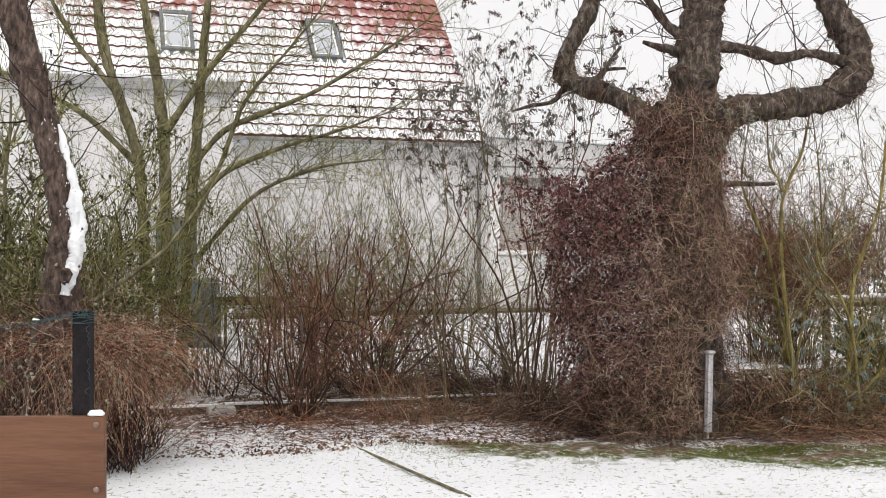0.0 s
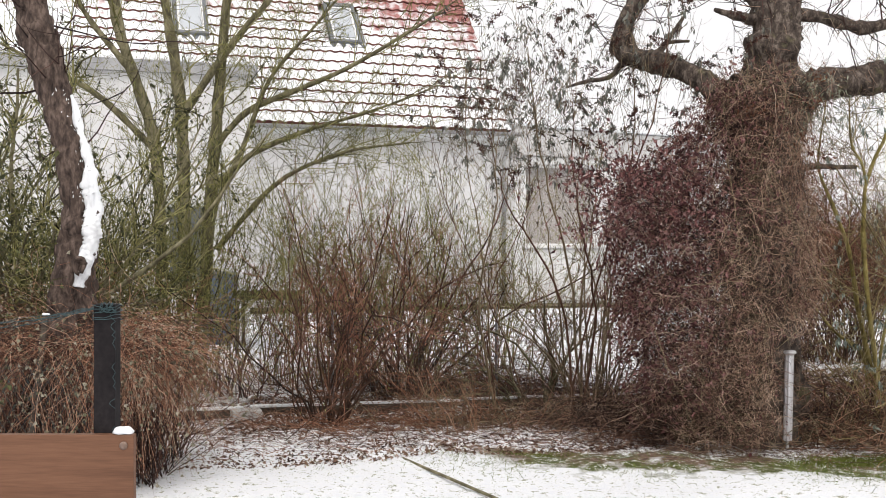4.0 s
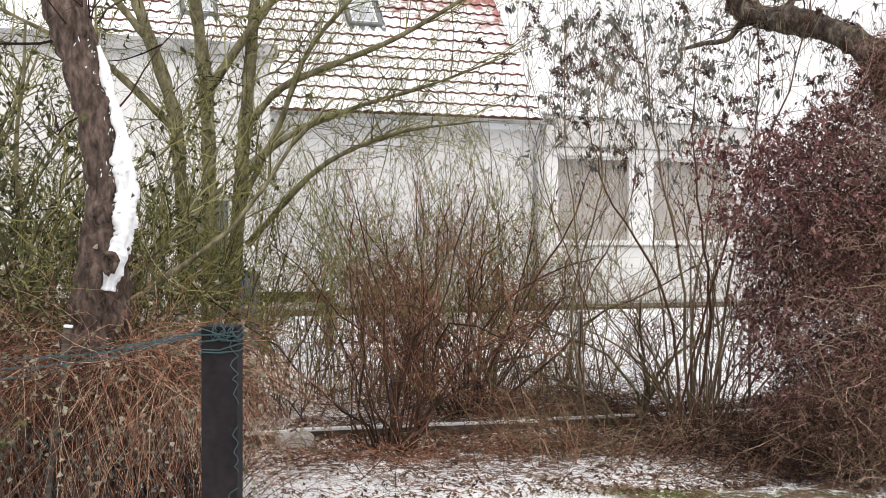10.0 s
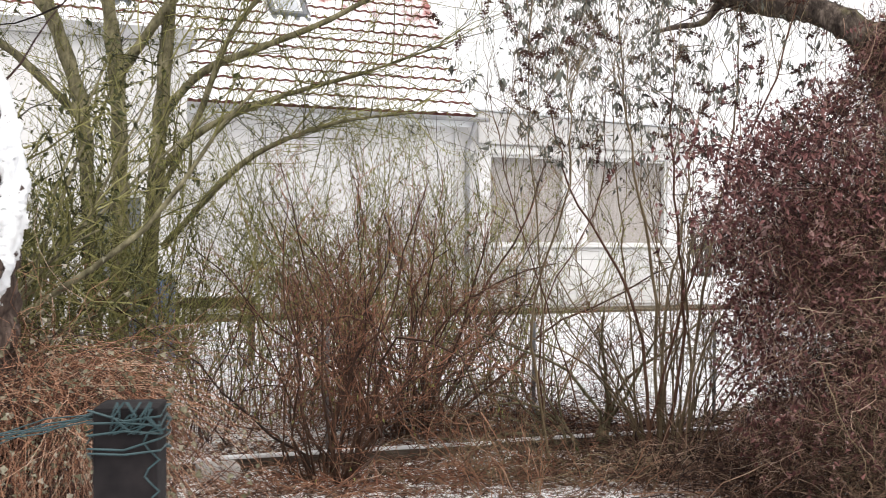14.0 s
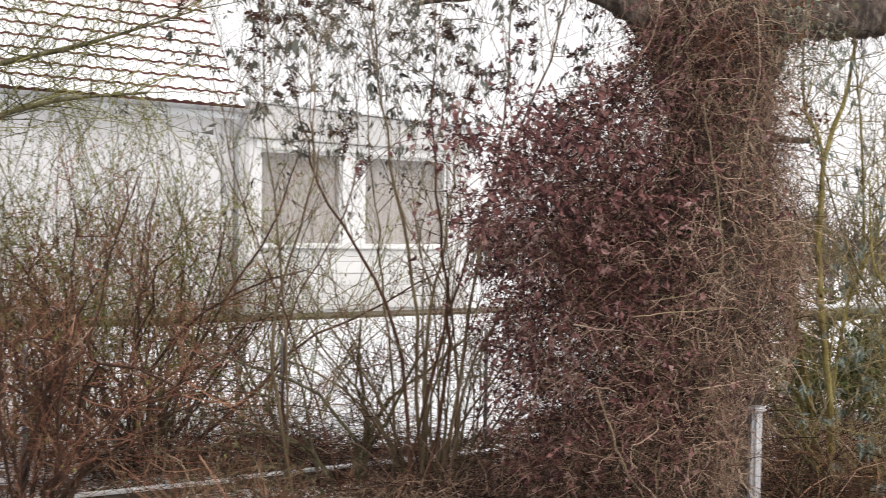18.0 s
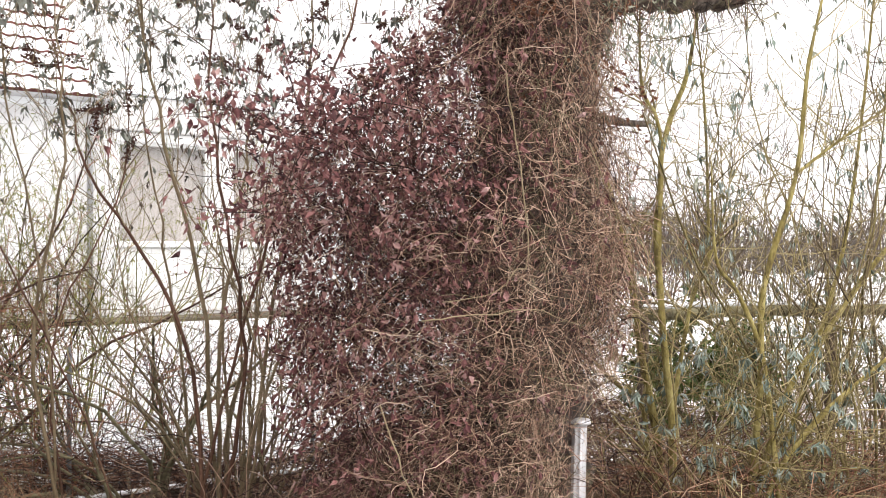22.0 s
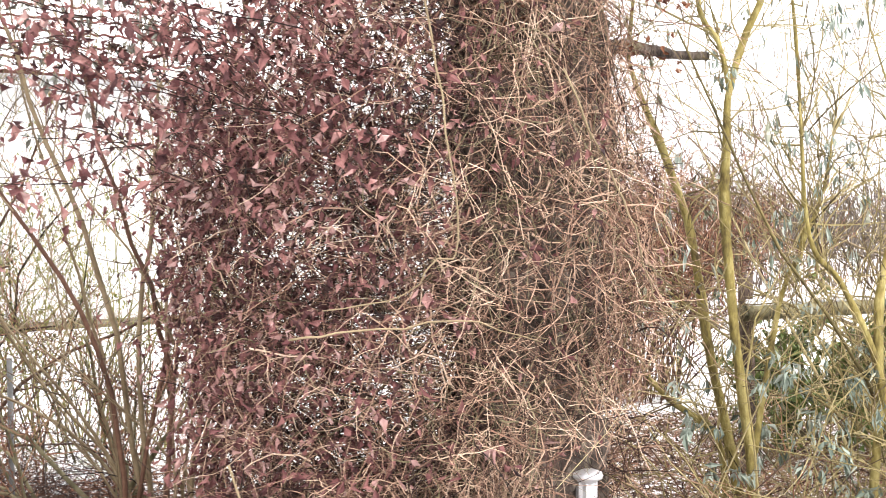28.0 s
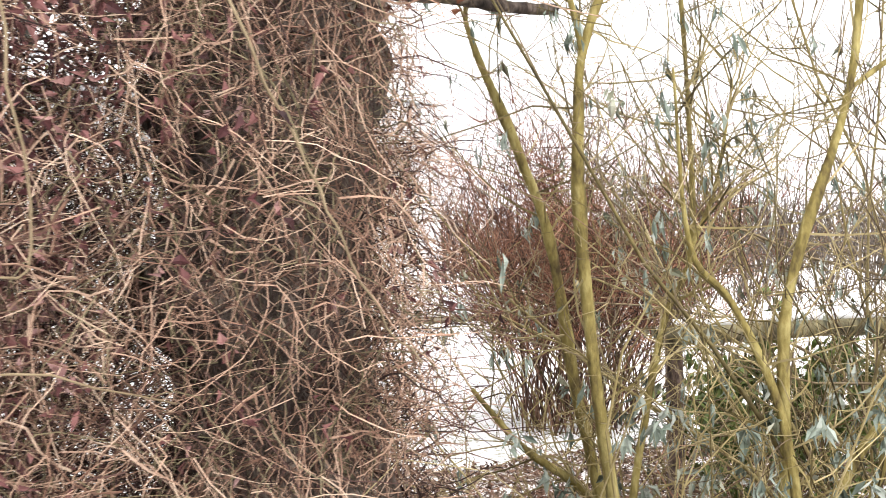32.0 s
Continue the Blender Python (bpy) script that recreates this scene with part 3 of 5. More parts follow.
vs = [bm.verts.new(p) for p in ((-1.9, -0.2, 3.925), (2.85, -0.2, 3.79), (2.85, 3.2, 3.96), (-1.9, 3.2, 4.1), (-1.9, -0.2, 3.985), (2.85, -0.2, 3.84), (2.85, 3.2, 4.01), (-1.9, 3.2, 4.15))]
for q in ((3, 2, 1, 0), (4, 5, 6, 7), (0, 1, 5, 4), (1, 2, 6, 5), (2, 3, 7, 6), (3, 0, 4, 7)):
    bm.faces.new([vs[i] for i in q])
bmesh.ops.bevel(bm, geom=bm.edges[:], offset=0.02, segments=2, affect="EDGES")
part("roof_snow", bm, snow, ext, "thin layer of snow on the roof")
part("window_head", bevelled((W0 - 0.1, -0.06, WT + 0.02), (W1 + 0.1, -0.023, WT + 0.16)), white_frame, ext, "white board over the window")
part("window_sill", bevelled((W0 - 0.08, -0.12, WB - 0.05), (W1 + 0.08, 0.1, WB - 0.003)), white_frame, ext, "white window sill")
glass = material("window_glass", [(0.9, 0.9, 0.9), (0.94, 0.94, 0.94)], scale=1, rough=0.03, bump=0.0, spec=0.6)
glass.node_tree.nodes["Principled BSDF"].inputs["Transmission Weight"].default_value = 0.95
for a, c in ((W0, WM), (WM2, W1)):
    pane = part("window", bevelled((a + 0.03, 0.05, WB + 0.03), (c - 0.03, 0.065, WT - 0.03), 0.002, 1), glass, ext, "glazed window with taupe blinds behind")
    pane.visible_shadow = False
    for lo_, hi_ in (((a + 0.002, 0.03, WB + 0.002), (a + 0.04, 0.1, WT - 0.002)), ((c - 0.04, 0.03, WB + 0.002), (c - 0.002, 0.1, WT - 0.002)), ((a + 0.042, 0.03, WB + 0.002), (c - 0.042, 0.1, WB + 0.04)), ((a + 0.042, 0.03, WT - 0.04), (c - 0.042, 0.1, WT - 0.002))):
        part("window_frame", bevelled(lo_, hi_), white_frame, pane)
    b = Buf()
    nfold = 40
    for i in range(nfold):
        xa, xc = a + (c - a) * i / nfold, a + (c - a) * (i + 1) / nfold
        d = 0.005 * (i % 2)
        b.add([(xa, 0.2 + d, WB), (xc, 0.2 + 0.005 - d, WB), (xc, 0.2 + 0.005 - d, WT), (xa, 0.2 + d, WT)], [(0, 1, 2, 3)])
    part("curtain", b, curtain, pane, "drawn taupe curtain")
# boards of the wall below the window
for i in range(5):
    z0 = 0.42 + i * 0.21
    part("wall_board", bevelled((W0 - 0.1, -0.045, z0), (W1 + 0.1, -0.023, z0 + 0.2)), white_frame, ext)

# strip of terrace along the walls
b = Buf()
b.box((-7.4, -1.0, 0.2), (3.4, -0.04, GROUND_H + 0.012))
old_turf = material("olive_brown_turf", [(0.05, 0.038, 0.027), (0.11, 0.09, 0.06), (0.2, 0.17, 0.12)], scale=4, fine=40, rough=0.95, bump=0.6)
terrace = part("terrace", b, old_turf)
terrace.matrix_world = HOUSE
tagged(terrace, "strip of olive-brown winter turf along the house wall", "border", kind="structure")


# roof: battens of pantiles with snow lying on them
def tile_mesh():
    b = Buf()
    cols, w, length = 8, 0.21, 0.40
    prof = []
    for i in range(cols + 1):
        u = i / cols
        prof.append((u * w, 0.015 * math.sin(u * 2 * math.pi) + 0.03))
    v = []
    for yy, lift in ((0.0, 0.034), (length, -0.02)):
        v += [(x, yy, z + lift) for x, z in prof]
    v += [(x, 0.006, z - 0.05) for x, z in prof]
    v += [(x, 0.0, z + 0.034) for x, z in prof]
    m = cols + 1
    f = [(i, i + 1, m + i + 1, m + i) for i in range(cols)] + [(2 * m + i, 2 * m + i + 1, 3 * m + i + 1, 3 * m + i) for i in range(cols)]
    me = bpy.data.meshes.new("roof_tile")
    me.from_pydata(v, [], f)
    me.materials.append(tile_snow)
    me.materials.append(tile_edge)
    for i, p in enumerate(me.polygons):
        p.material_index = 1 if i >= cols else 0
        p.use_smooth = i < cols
    return me


tile_snow = material("snowy_clay_tile", [(0.24, 0.085, 0.08), (0.34, 0.14, 0.13), (0.42, 0.21, 0.195)], scale=5, fine=50, rough=0.85, bump=0.15)
noise_mix(tile_snow, SNOW_C, 4.0, 0.29, 0.52, along=[(2, (0.34, -0.16), (4.9, 7.0)), (0, (0.03, -0.2), (-2.5, 1.3))], wave=0.03)


# snow-free red-brown clay, darkened to paint the shade under each tile's lip
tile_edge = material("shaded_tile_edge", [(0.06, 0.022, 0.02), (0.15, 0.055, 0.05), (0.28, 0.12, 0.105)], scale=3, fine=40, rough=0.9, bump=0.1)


def build_roof():
    roof = part("roof", Buf_roof_base(), tile_snow, house, "red clay tile roof partly covered with snow")
    me = tile_mesh()
    gauge, w = 0.318, 0.21
    up = Vector((0, math.cos(PITCH), math.sin(PITCH)))
    nrm = Vector((0, -math.sin(PITCH), math.cos(PITCH)))
    basis = Matrix((Vector((1, 0, 0)), up, nrm)).transposed().to_4x4()
    tv, tf = [tuple(v.co) for v in me.vertices], [tuple(p.vertices) for p in me.polygons]
    rows, cols = 18, 39
    rng = seeded(11)
    far = []
    for r in range(rows):
        for c in range(cols):
            x = VERGE - (c + 1) * w
            p = Vector((x, -0.3, EAVE_Z + 0.06)) + up * (r * gauge)
            s = (p - Vector((0, -0.3, EAVE_Z + 0.06))).dot(up)
            if any(a - 0.2 < x < e - 0.08 and lo2 - 0.2 < s < hi2 - 0.1 for a, e, lo2, hi2 in ((-5.27, -4.58, 2.45, 3.75), (-8.36, -7.66, 2.45, 3.75))):
                continue
            m = Matrix.Translation(p) @ basis @ Matrix.Rotation(rng.normal(0, 0.006), 4, "Z")
            if r < 11 and c < 27:
                t = new("roof_tile", me)
                t.parent = roof
                t.matrix_local = m
            else:
                far.append(m)
    v, f = [], []
    for m in far:
        k = len(v)
        v += [tuple(m @ Vector(q)) for q in tv]
        f += [tuple(i + k for i in q) for q in tf]
    me2 = bpy.data.meshes.new("roof_tiles_far")
    me2.from_pydata(v, [], f)
    me2.materials.append(tile_snow)
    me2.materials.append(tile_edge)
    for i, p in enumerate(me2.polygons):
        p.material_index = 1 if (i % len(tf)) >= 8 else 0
    o = new("roof_tiles_far", me2)
    o.parent = roof
    tagged(o, kind="stuff")
    return roof, basis


def Buf_roof_base():
    b = Buf()
    t = math.tan(PITCH)
    y0, y1 = -0.25, 4.6
    z0 = EAVE_Z
    z1 = z0 + (y1 - y0) * t
    x0, x1 = -16.0, VERGE - 0.02
    b.add([(x0, y0, z0), (x1, y0, z0), (x1, y1, z1), (x0, y1, z1), (x0, y0, z0 - 0.12), (x1, y0, z0 - 0.12), (x1, y1, z1 - 0.12), (x0, y1, z1 - 0.12),
           (x0, 2 * y1 - y0, z0), (x1, 2 * y1 - y0, z0)],
          [(0, 1, 2, 3), (7, 6, 5, 4), (4, 5, 1, 0), (5, 6, 2, 1), (4, 0, 3, 7), (3, 2, 9, 8)])
    return b


def skylight(x0, s0, s1, basis):
    sk = thing("roof_window", "tilted roof window with a grey metal frame and pale glass", "roof window", group="roof windows")
    org = Vector((x0, -0.3, EAVE_Z + 0.06)) + Vector((0, math.cos(PITCH), math.sin(PITCH))) * s0
    sk.matrix_world = HOUSE @ Matrix.Translation(org) @ basis
    w, h = 0.66, s1 - s0
    fr = 0.075
    for lo_, hi_ in (((0, 0, -0.02), (fr, h, 0.1)), ((w - fr, 0, -0.02), (w, h, 0.1)), ((fr, 0, -0.02), (w - fr, fr, 0.1)), ((fr, h - fr * 1.6, -0.02), (w - fr, h, 0.11))):
        part("frame", bevelled(lo_, hi_, 0.01), lead, sk)
    for lo_, hi_ in (((fr, fr, 0.0), (fr + 0.045, h - fr * 1.6, 0.085)), ((w - fr - 0.045, fr, 0.0), (w - fr, h - fr * 1.6, 0.085)), ((fr + 0.045, fr, 0.0), (w - fr - 0.045, fr + 0.045, 0.085)), ((fr + 0.045, h - fr * 1.6 - 0.045, 0.0), (w - fr - 0.045, h - fr * 1.6, 0.085))):
        part("sash", bevelled(lo_, hi_, 0.006), white_frame, sk)
    b = Buf()
    b.box((fr + 0.04, fr + 0.04, 0.02), (w - fr - 0.04, h - fr * 1.6 - 0.04, 0.05))
    part("pane", b, pane_sky, sk, "pale reflecting pane")
    b = Buf()
    b.box((-0.07, -0.12, -0.03), (w + 0.07, -0.003, 0.03))
    part("flashing", b, lead, sk, "dark flashing")


pane_sky = material("roof_window_glass", [(0.42, 0.45, 0.48), (0.6, 0.63, 0.66)], scale=1.5, rough=0.08, bump=0.0, spec=1.0)
pane_sky.node_tree.nodes["Principled BSDF"].inputs["Coat Weight"].default_value = 1.0
roof, roof_basis = build_roof()
skylight(-5.25, 2.52, 3.85, roof_basis)
skylight(-8.34, 2.5, 3.82, roof_basis)

# ---- old apple tree ----
tree = thing("apple_tree", "old gnarled apple tree overgrown with climbing vines", "tree", (2.5, 6.7, 0))


def tree_part(name, ctrl, mat, parent, k, origin, sides=10, knobs=0.12, rough=0.24, per=7, label=""):
    b, line = limb(ctrl, seeded(k), sides, per, rough, knobs)
    b.moved(origin)
    return part(name, b, mat, parent, label, True), line


A = (2.5, 6.7, 0)
apple = []
for nm, ctrl in (
    ("trunk", [(2.58, 6.78, -0.1, 0.27), (2.58, 6.76, 0.4, 0.23), (2.6, 6.72, 1.3, 0.24), (2.63, 6.68, 2.1, 0.24), (2.6, 6.66, 2.62, 0.29), (2.58, 6.66, 2.85, 0.23)]),
    ("main_limb", [(2.58, 6.68, 2.5, 0.24), (2.67, 6.72, 3.0, 0.185), (2.75, 6.8, 3.5, 0.17), (2.78, 6.84, 4.1, 0.16), (2.74, 6.9, 5.0, 0.12)]),
    ("limb", [(2.42, 6.66, 2.5, 0.13), (2.22, 6.82, 2.8, 0.09), (1.95, 7.1, 3.02, 0.074), (1.76, 7.5, 3.15, 0.08), (1.67, 7.65, 3.28, 0.105), (1.7, 7.72, 3.48, 0.072), (1.95, 7.78, 3.95, 0.074), (2.1, 7.8, 4.5, 0.06)]),
    ("limb", [(2.66, 6.62, 2.48, 0.16), (2.95, 6.7, 2.76, 0.125), (3.4, 6.85, 2.87, 0.112), (3.95, 7.05, 2.97, 0.125), (4.27, 7.2, 3.2, 0.14), (4.28, 7.3, 3.5, 0.135), (4.12, 7.4, 3.9, 0.12), (4.05, 7.5, 4.6, 0.1)]),
    ("branch", [(2.72, 6.8, 3.35, 0.06), (3.1, 6.9, 3.38, 0.05), (3.45, 6.95, 3.3, 0.05), (3.8, 7.05, 3.36, 0.04), (4.2, 7.2, 3.3, 0.05)]),
    ("branch", [(1.74, 7.5, 3.18, 0.045), (1.95, 7.6, 3.2, 0.035), (2.1, 7.68, 3.38, 0.022), (2.22, 7.75, 3.55, 0.012)]),
    ("branch", [(2.05, 7.67, 3.31, 0.02), (2.15, 7.72, 3.33, 0.016), (2.27, 7.75, 3.34, 0.01)]),
    ("branch", [(1.68, 7.62, 3.15, 0.03), (1.55, 7.6, 3.0, 0.022), (1.35, 7.5, 2.95, 0.016), (1.15, 7.4, 2.88, 0.008)]),
    ("branch", [(2.55, 6.72, 3.3, 0.05), (2.4, 6.8, 3.36, 0.035), (2.25, 6.85, 3.42, 0.012)]),
    ("branch", [(2.6, 6.75, 3.42, 0.05), (2.42, 6.85, 3.62, 0.04), (2.2, 6.9, 3.95, 0.03)]),
    ("trunk", [(3.0, 7.0, -0.05, 0.1), (2.95, 6.97, 0.4, 0.085), (2.86, 6.92, 0.9, 0.08), (2.74, 6.82, 1.5, 0.09), (2.6, 6.72, 2.0, 0.1)]),
    ("branch", [(2.85, 6.8, 2.16, 0.026), (3.1, 6.95, 2.19, 0.023), (3.32, 7.08, 2.19, 0.02), (3.5, 7.15, 2.2, 0.017)]),
):
    o, line = tree_part(nm, ctrl, bark, tree, 20 + len(apple), A, 20 if len(apple) < 4 else 8, knobs=0.13, rough=0.2, per=14 if len(apple) < 4 else 7)
    apple.append(line)
rng = seeded(40)
b = Buf()
for i, cnt in ((1, 16), (2, 14), (3, 10), (4, 16), (9, 8)):
    twigs_on(b, apple[i], rng, cnt, 0.7, 0.007, 0.15, 2, 1.0, 0.25, 0.35, bend=(0, 0, -0.1))
b.moved(A)
part("twig_mass", b, twig_dark, tree, "fine bare twigs", kind="stuff")


# ---- climbing vines round the trunk ----
def vine_surface(rng, z0, z1):
    """A place and an outward way on the bulging vine mass."""
    z = rng.uniform(z0, z1)
    a = rng.uniform(-np.pi, 0.35 * np.pi) if rng.random() < 0.85 else rng.uniform(0, np.pi)
    lowx = np.interp(z, (0, 0.4, 1.2, 1.8, 2.15, 2.5, 2.9), (1.66, 1.58, 1.46, 1.38, 1.56, 2.05, 2.3))
    highx = np.interp(z, (0, 0.4, 0.88, 1.02, 1.3, 1.6, 2.1, 2.5, 2.9), (2.66, 2.66, 2.64, 2.92, 3.02, 3.04, 2.92, 2.86, 2.84))
    deep = np.interp(z, (0, 0.9, 1.6, 2.2, 2.8), (0.5, 0.66, 0.66, 0.5, 0.34))
    rr = rng.uniform(0.6, 1.03) ** 0.7 if rng.random() < 0.72 else rng.uniform(0.1, 0.75)
    x = (lowx + highx) / 2 + (highx - lowx) / 2 * np.cos(a) * rr
    return np.array((x, 6.66 + 0.45 * max(0.0, 2.2 - x) + deep * np.sin(a) * rr, z)), np.array((np.cos(a), np.sin(a), 0.0)), rr


def vine_gap(p):
    """Whether a place in the leafy lobe lies in one of its gaps, which run from front to back."""
    u = p[0] - 0.08 * (p[1] - 6.7)
    return p[0] < 2.25 and noise.noise(Vector((u * 5.2, p[1] * 0.45, p[2] * 4.4))) < 0.1 * (2.25 - p[0]) - 0.27


def build_vines():
    v = thing("climbing_vine", "dense tangle of brown vines and withered purple leaves on the trunk", "vine", (2.2, 6.6, 0))
    off = np.array((2.2, 6.6, 0))
    rng = seeded(50)
    tan, dark, leaves, moss = Buf(), Buf(), Buf(), Buf()
    for i in range(27000):
        p, o, rr = vine_surface(rng, 0.02, 2.85)
        left = p[0] < 1.92 + 0.2 * (p[2] - 1.2) + rng.normal(0, 0.22) and p[2] > 0.35 + rng.normal(0, 0.2)
        if (p[2] > 1.85 and p[0] < 2.15 and rng.random() < 0.25) or left and rng.random() < (0.3 if p[2] > 1.75 else 0.3 if p[0] < 1.62 and 0.5 < p[2] < 1.3 else 0.12):
            continue
        if vine_gap(p) and rng.random() < 0.72:
            continue
        d = np.array((-o[1], o[0], 0)) * rng.normal(0, 1) + np.array((0, 0, rng.normal(-0.1, 0.7))) + o * rng.normal(0.15, 0.3)
        a = arc(p, d, rng.uniform(0.08, 0.36), rng, -o * 0.6 + np.array((0, 0, -0.5)), 1.25, 6)
        r = rng.uniform(0.0008, 0.002) if rng.random() < 0.95 else rng.uniform(0.0022, 0.0036)
        # deeper twigs take the dark colour more often, painting the tangle's inner shade
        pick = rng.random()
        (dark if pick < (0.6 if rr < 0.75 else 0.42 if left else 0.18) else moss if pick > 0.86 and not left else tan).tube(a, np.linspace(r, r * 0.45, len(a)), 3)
        if rng.random() < (0.95 if left else 0.02):
            for _ in range(4):
                q = a[rng.integers(1, len(a))] + rng.normal(0, 0.012, 3)
                le2 = rng.uniform(0.018, 0.048)
                leaves.leaf(q, rng.normal(0, 0.6, 3) + np.array((0, 0, -0.8)) + o * 0.2, rng.normal(0, 1, 3), le2, le2 * rng.uniform(0.35, 0.6), rng.uniform(-1.0, 1.2))
    for i in range(2600):
        p = np.array((rng.uniform(2.55, 3.08), rng.uniform(6.8, 7.4), rng.uniform(0.0, 1.15)))
        a = arc(p, rng.normal(0, 1, 3), rng.uniform(0.1, 0.35), rng, (0, 0, -0.4), 0.7, 5)
        r = rng.uniform(0.0012, 0.003)
        (dark if rng.random() < 0.5 else tan).tube(a, np.linspace(r, r * 0.5, len(a)), 3)
    # denser foot of the leafy side
    for i in range(5200):
        p = np.array((rng.uniform(1.64, 2.3), rng.uniform(6.4, 7.2), rng.uniform(0.0, 1.0) * 1.75))
        if vine_gap(p) and p[2] > 0.5 and rng.random() < 0.7:
            continue
        a = arc(p, rng.normal(0, 1, 3), rng.uniform(0.1, 0.3), rng, (0, 0, -0.4), 0.9, 5)
        r = rng.uniform(0.001, 0.0024)
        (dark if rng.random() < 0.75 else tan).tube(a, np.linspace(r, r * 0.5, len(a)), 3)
    # longer stems wandering over the mass
    for i in range(90):
        p, o, rr = vine_surface(rng, 0.8, 2.9)
        d = np.array((rng.normal(0, 0.8), rng.normal(0, 0.2), rng.normal(-0.6, 0.6)))
        a = arc(p + o * 0.02, d, rng.uniform(0.3, 0.8), rng, -o * 0.6 + np.array((0, 0, -0.4)), 0.9, 11)
        r = rng.uniform(0.001, 0.002)
        tan.tube(a, np.linspace(r, r * 0.6, len(a)), 4)
    # strands hanging straight down over the upper trunk
    for i in range(170):
        z = rng.uniform(1.9, 2.95)
        wide = np.interp(z, (1.9, 2.4, 2.95), (0.42, 0.36, 0.62))
        c = rng.uniform(-1, 1)
        p = np.array((2.52 + wide * c, 6.62 - 0.36 * math.sqrt(1 - c * c) - rng.uniform(0, 0.08), z))
        a = arc(p, (rng.normal(0, 0.25), rng.normal(-0.05, 0.15), -1), rng.uniform(0.2, 0.8), rng, (0, 0.1, -0.3), 0.75, 9)
        r = rng.uniform(0.001, 0.0022)
        (tan if rng.random() < 0.6 else moss if rng.random() < 0.5 else dark).tube(a, np.linspace(r, r * 0.5, len(a)), 4)
    # leafy shoots reaching out from the top
    for i in range(135):
        p = np.array((rng.uniform(1.2, 2.15), rng.uniform(6.15, 6.8), rng.uniform(1.65, 2.1)))
        a = arc(p, (rng.normal(-0.4, 0.6), rng.normal(-0.1, 0.4), rng.uniform(-0.1, 1.0)), rng.uniform(0.2, 0.6), rng, (0, 0, -0.3), 0.4, 5)
        dark.tube(a, np.linspace(0.0025, 0.001, len(a)), 3)
        for _ in range(11):
            q = a[rng.integers(1, len(a))] + rng.normal(0, 0.025, 3)
            le2 = rng.uniform(0.022, 0.055)
            leaves.leaf(q, rng.normal(0, 0.6, 3) + np.array((0, 0, -0.8)), rng.normal(0, 1, 3), le2, le2 * 0.5, rng.uniform(-1.0, 1.2))
    # vine clothing the lower limbs
    for i, cnt, far in ((0, 500, 1.0), (1, 900, 0.8), (2, 520, 0.8), (3, 1500, 1.0), (4, 160, 1.0)):
        line = apple[i]
        for _ in range(cnt):
            k = int(rng.uniform(0, far) * (len(line) - 1))
            o = rng.normal(0, 1, 3)
            o /= np.linalg.norm(o)
            p = line[k, :3] + o * line[k, 3] * 0.95
            a = arc(p, rng.normal(0, 0.7, 3) + o * 0.35 + np.array((0, 0, -0.3)), rng.uniform(0.06, 0.24), rng, (0, 0, -0.6), 0.6, 4)
            r = rng.uniform(0.0014, 0.0034)
            pick = rng.random()
            (dark if pick < 0.4 else moss if pick > 0.75 else tan).tube(a, np.linspace(r, r * 0.5, len(a)), 3)
    green, rust = Buf(), Buf()
    for i in range(420):
        p = np.array((rng.uniform(2.5, 3.15), rng.uniform(6.35, 6.6), rng.uniform(2.4, 2.85)))
        le2 = rng.uniform(0.03, 0.06)
        green.leaf(p, rng.normal(0, 0.6, 3) + np.array((0, -0.3, -0.6)), rng.normal(0, 1, 3), le2, le2 * 0.3, 0.3)
    for i in range(14):
        c = np.array((rng.uniform(2.2, 2.95), rng.uniform(6.25, 6.45), rng.uniform(2.0, 2.9)))
        for _ in range(45):
            le2 = rng.uniform(0.015, 0.03)
            rust.leaf(c + rng.normal(0, 1, 3) * np.array((0.05, 0.03, 0.03)), rng.normal(0, 1, 3), rng.normal(0, 1, 3), le2, le2 * 0.6, 0.3)
    part("clinging_leaves", green.moved(off), leaf_grey, v, "grey-green leaves at the fork", kind="stuff")
    part("dead_leaf_clumps", rust.moved(off), leaf_rust, v, "rust-brown dead leaf clumps", kind="stuff")
    for bb in (tan, dark, leaves, moss):
        bb.moved(off)
    part("twig_tangle", tan, twig_tan, v, "tangled tan-brown twigs", kind="stuff")
    part("inner_tangle", dark, twig_dark, v, "dark brown inner twigs, darkened for the shade inside the tangle", kind="stuff")
    part("mossy_tangle", moss, twig_moss, v, "olive mossy twigs", kind="stuff")
    part("withered_foliage", leaves, leaf_purple, v, "withered purple-brown leaves", kind="stuff")
    # a few prominent pale stems
    r2 = seeded(52)
    for k, pts in enumerate(([(2.13, 5.98, 2.2), (2.15, 5.93, 1.85), (2.19, 5.93, 1.52), (2.1, 5.9, 1.42), (2.02, 5.95, 1.34), (1.85, 5.98, 1.33)],
                             [(2.55, 6.05, 1.95), (2.66, 6.02, 1.65), (2.74, 6.03, 1.5), (2.8, 6.1, 1.34), (2.86, 6.15, 1.25)],
                             [(1.75, 5.95, 1.25), (1.95, 5.92, 1.28), (2.15, 5.9, 1.3), (2.4, 5.95, 1.22)],
                             [(1.62, 5.98, 0.95), (1.66, 5.95, 0.7), (1.8, 5.92, 0.45), (1.86, 5.95, 0.2)])):
        bb = Buf()
        line = smooth_line([(*(np.array(q) + r2.normal(0, 0.015, 3)), 0.003) for q in pts], 4)
        line[:, :3] += r2.normal(0, 0.005, (len(line), 3))
        bb.tube(line[:, :3] - off, line[:, 3] * np.linspace(1.1, 0.6, len(line)), 5)
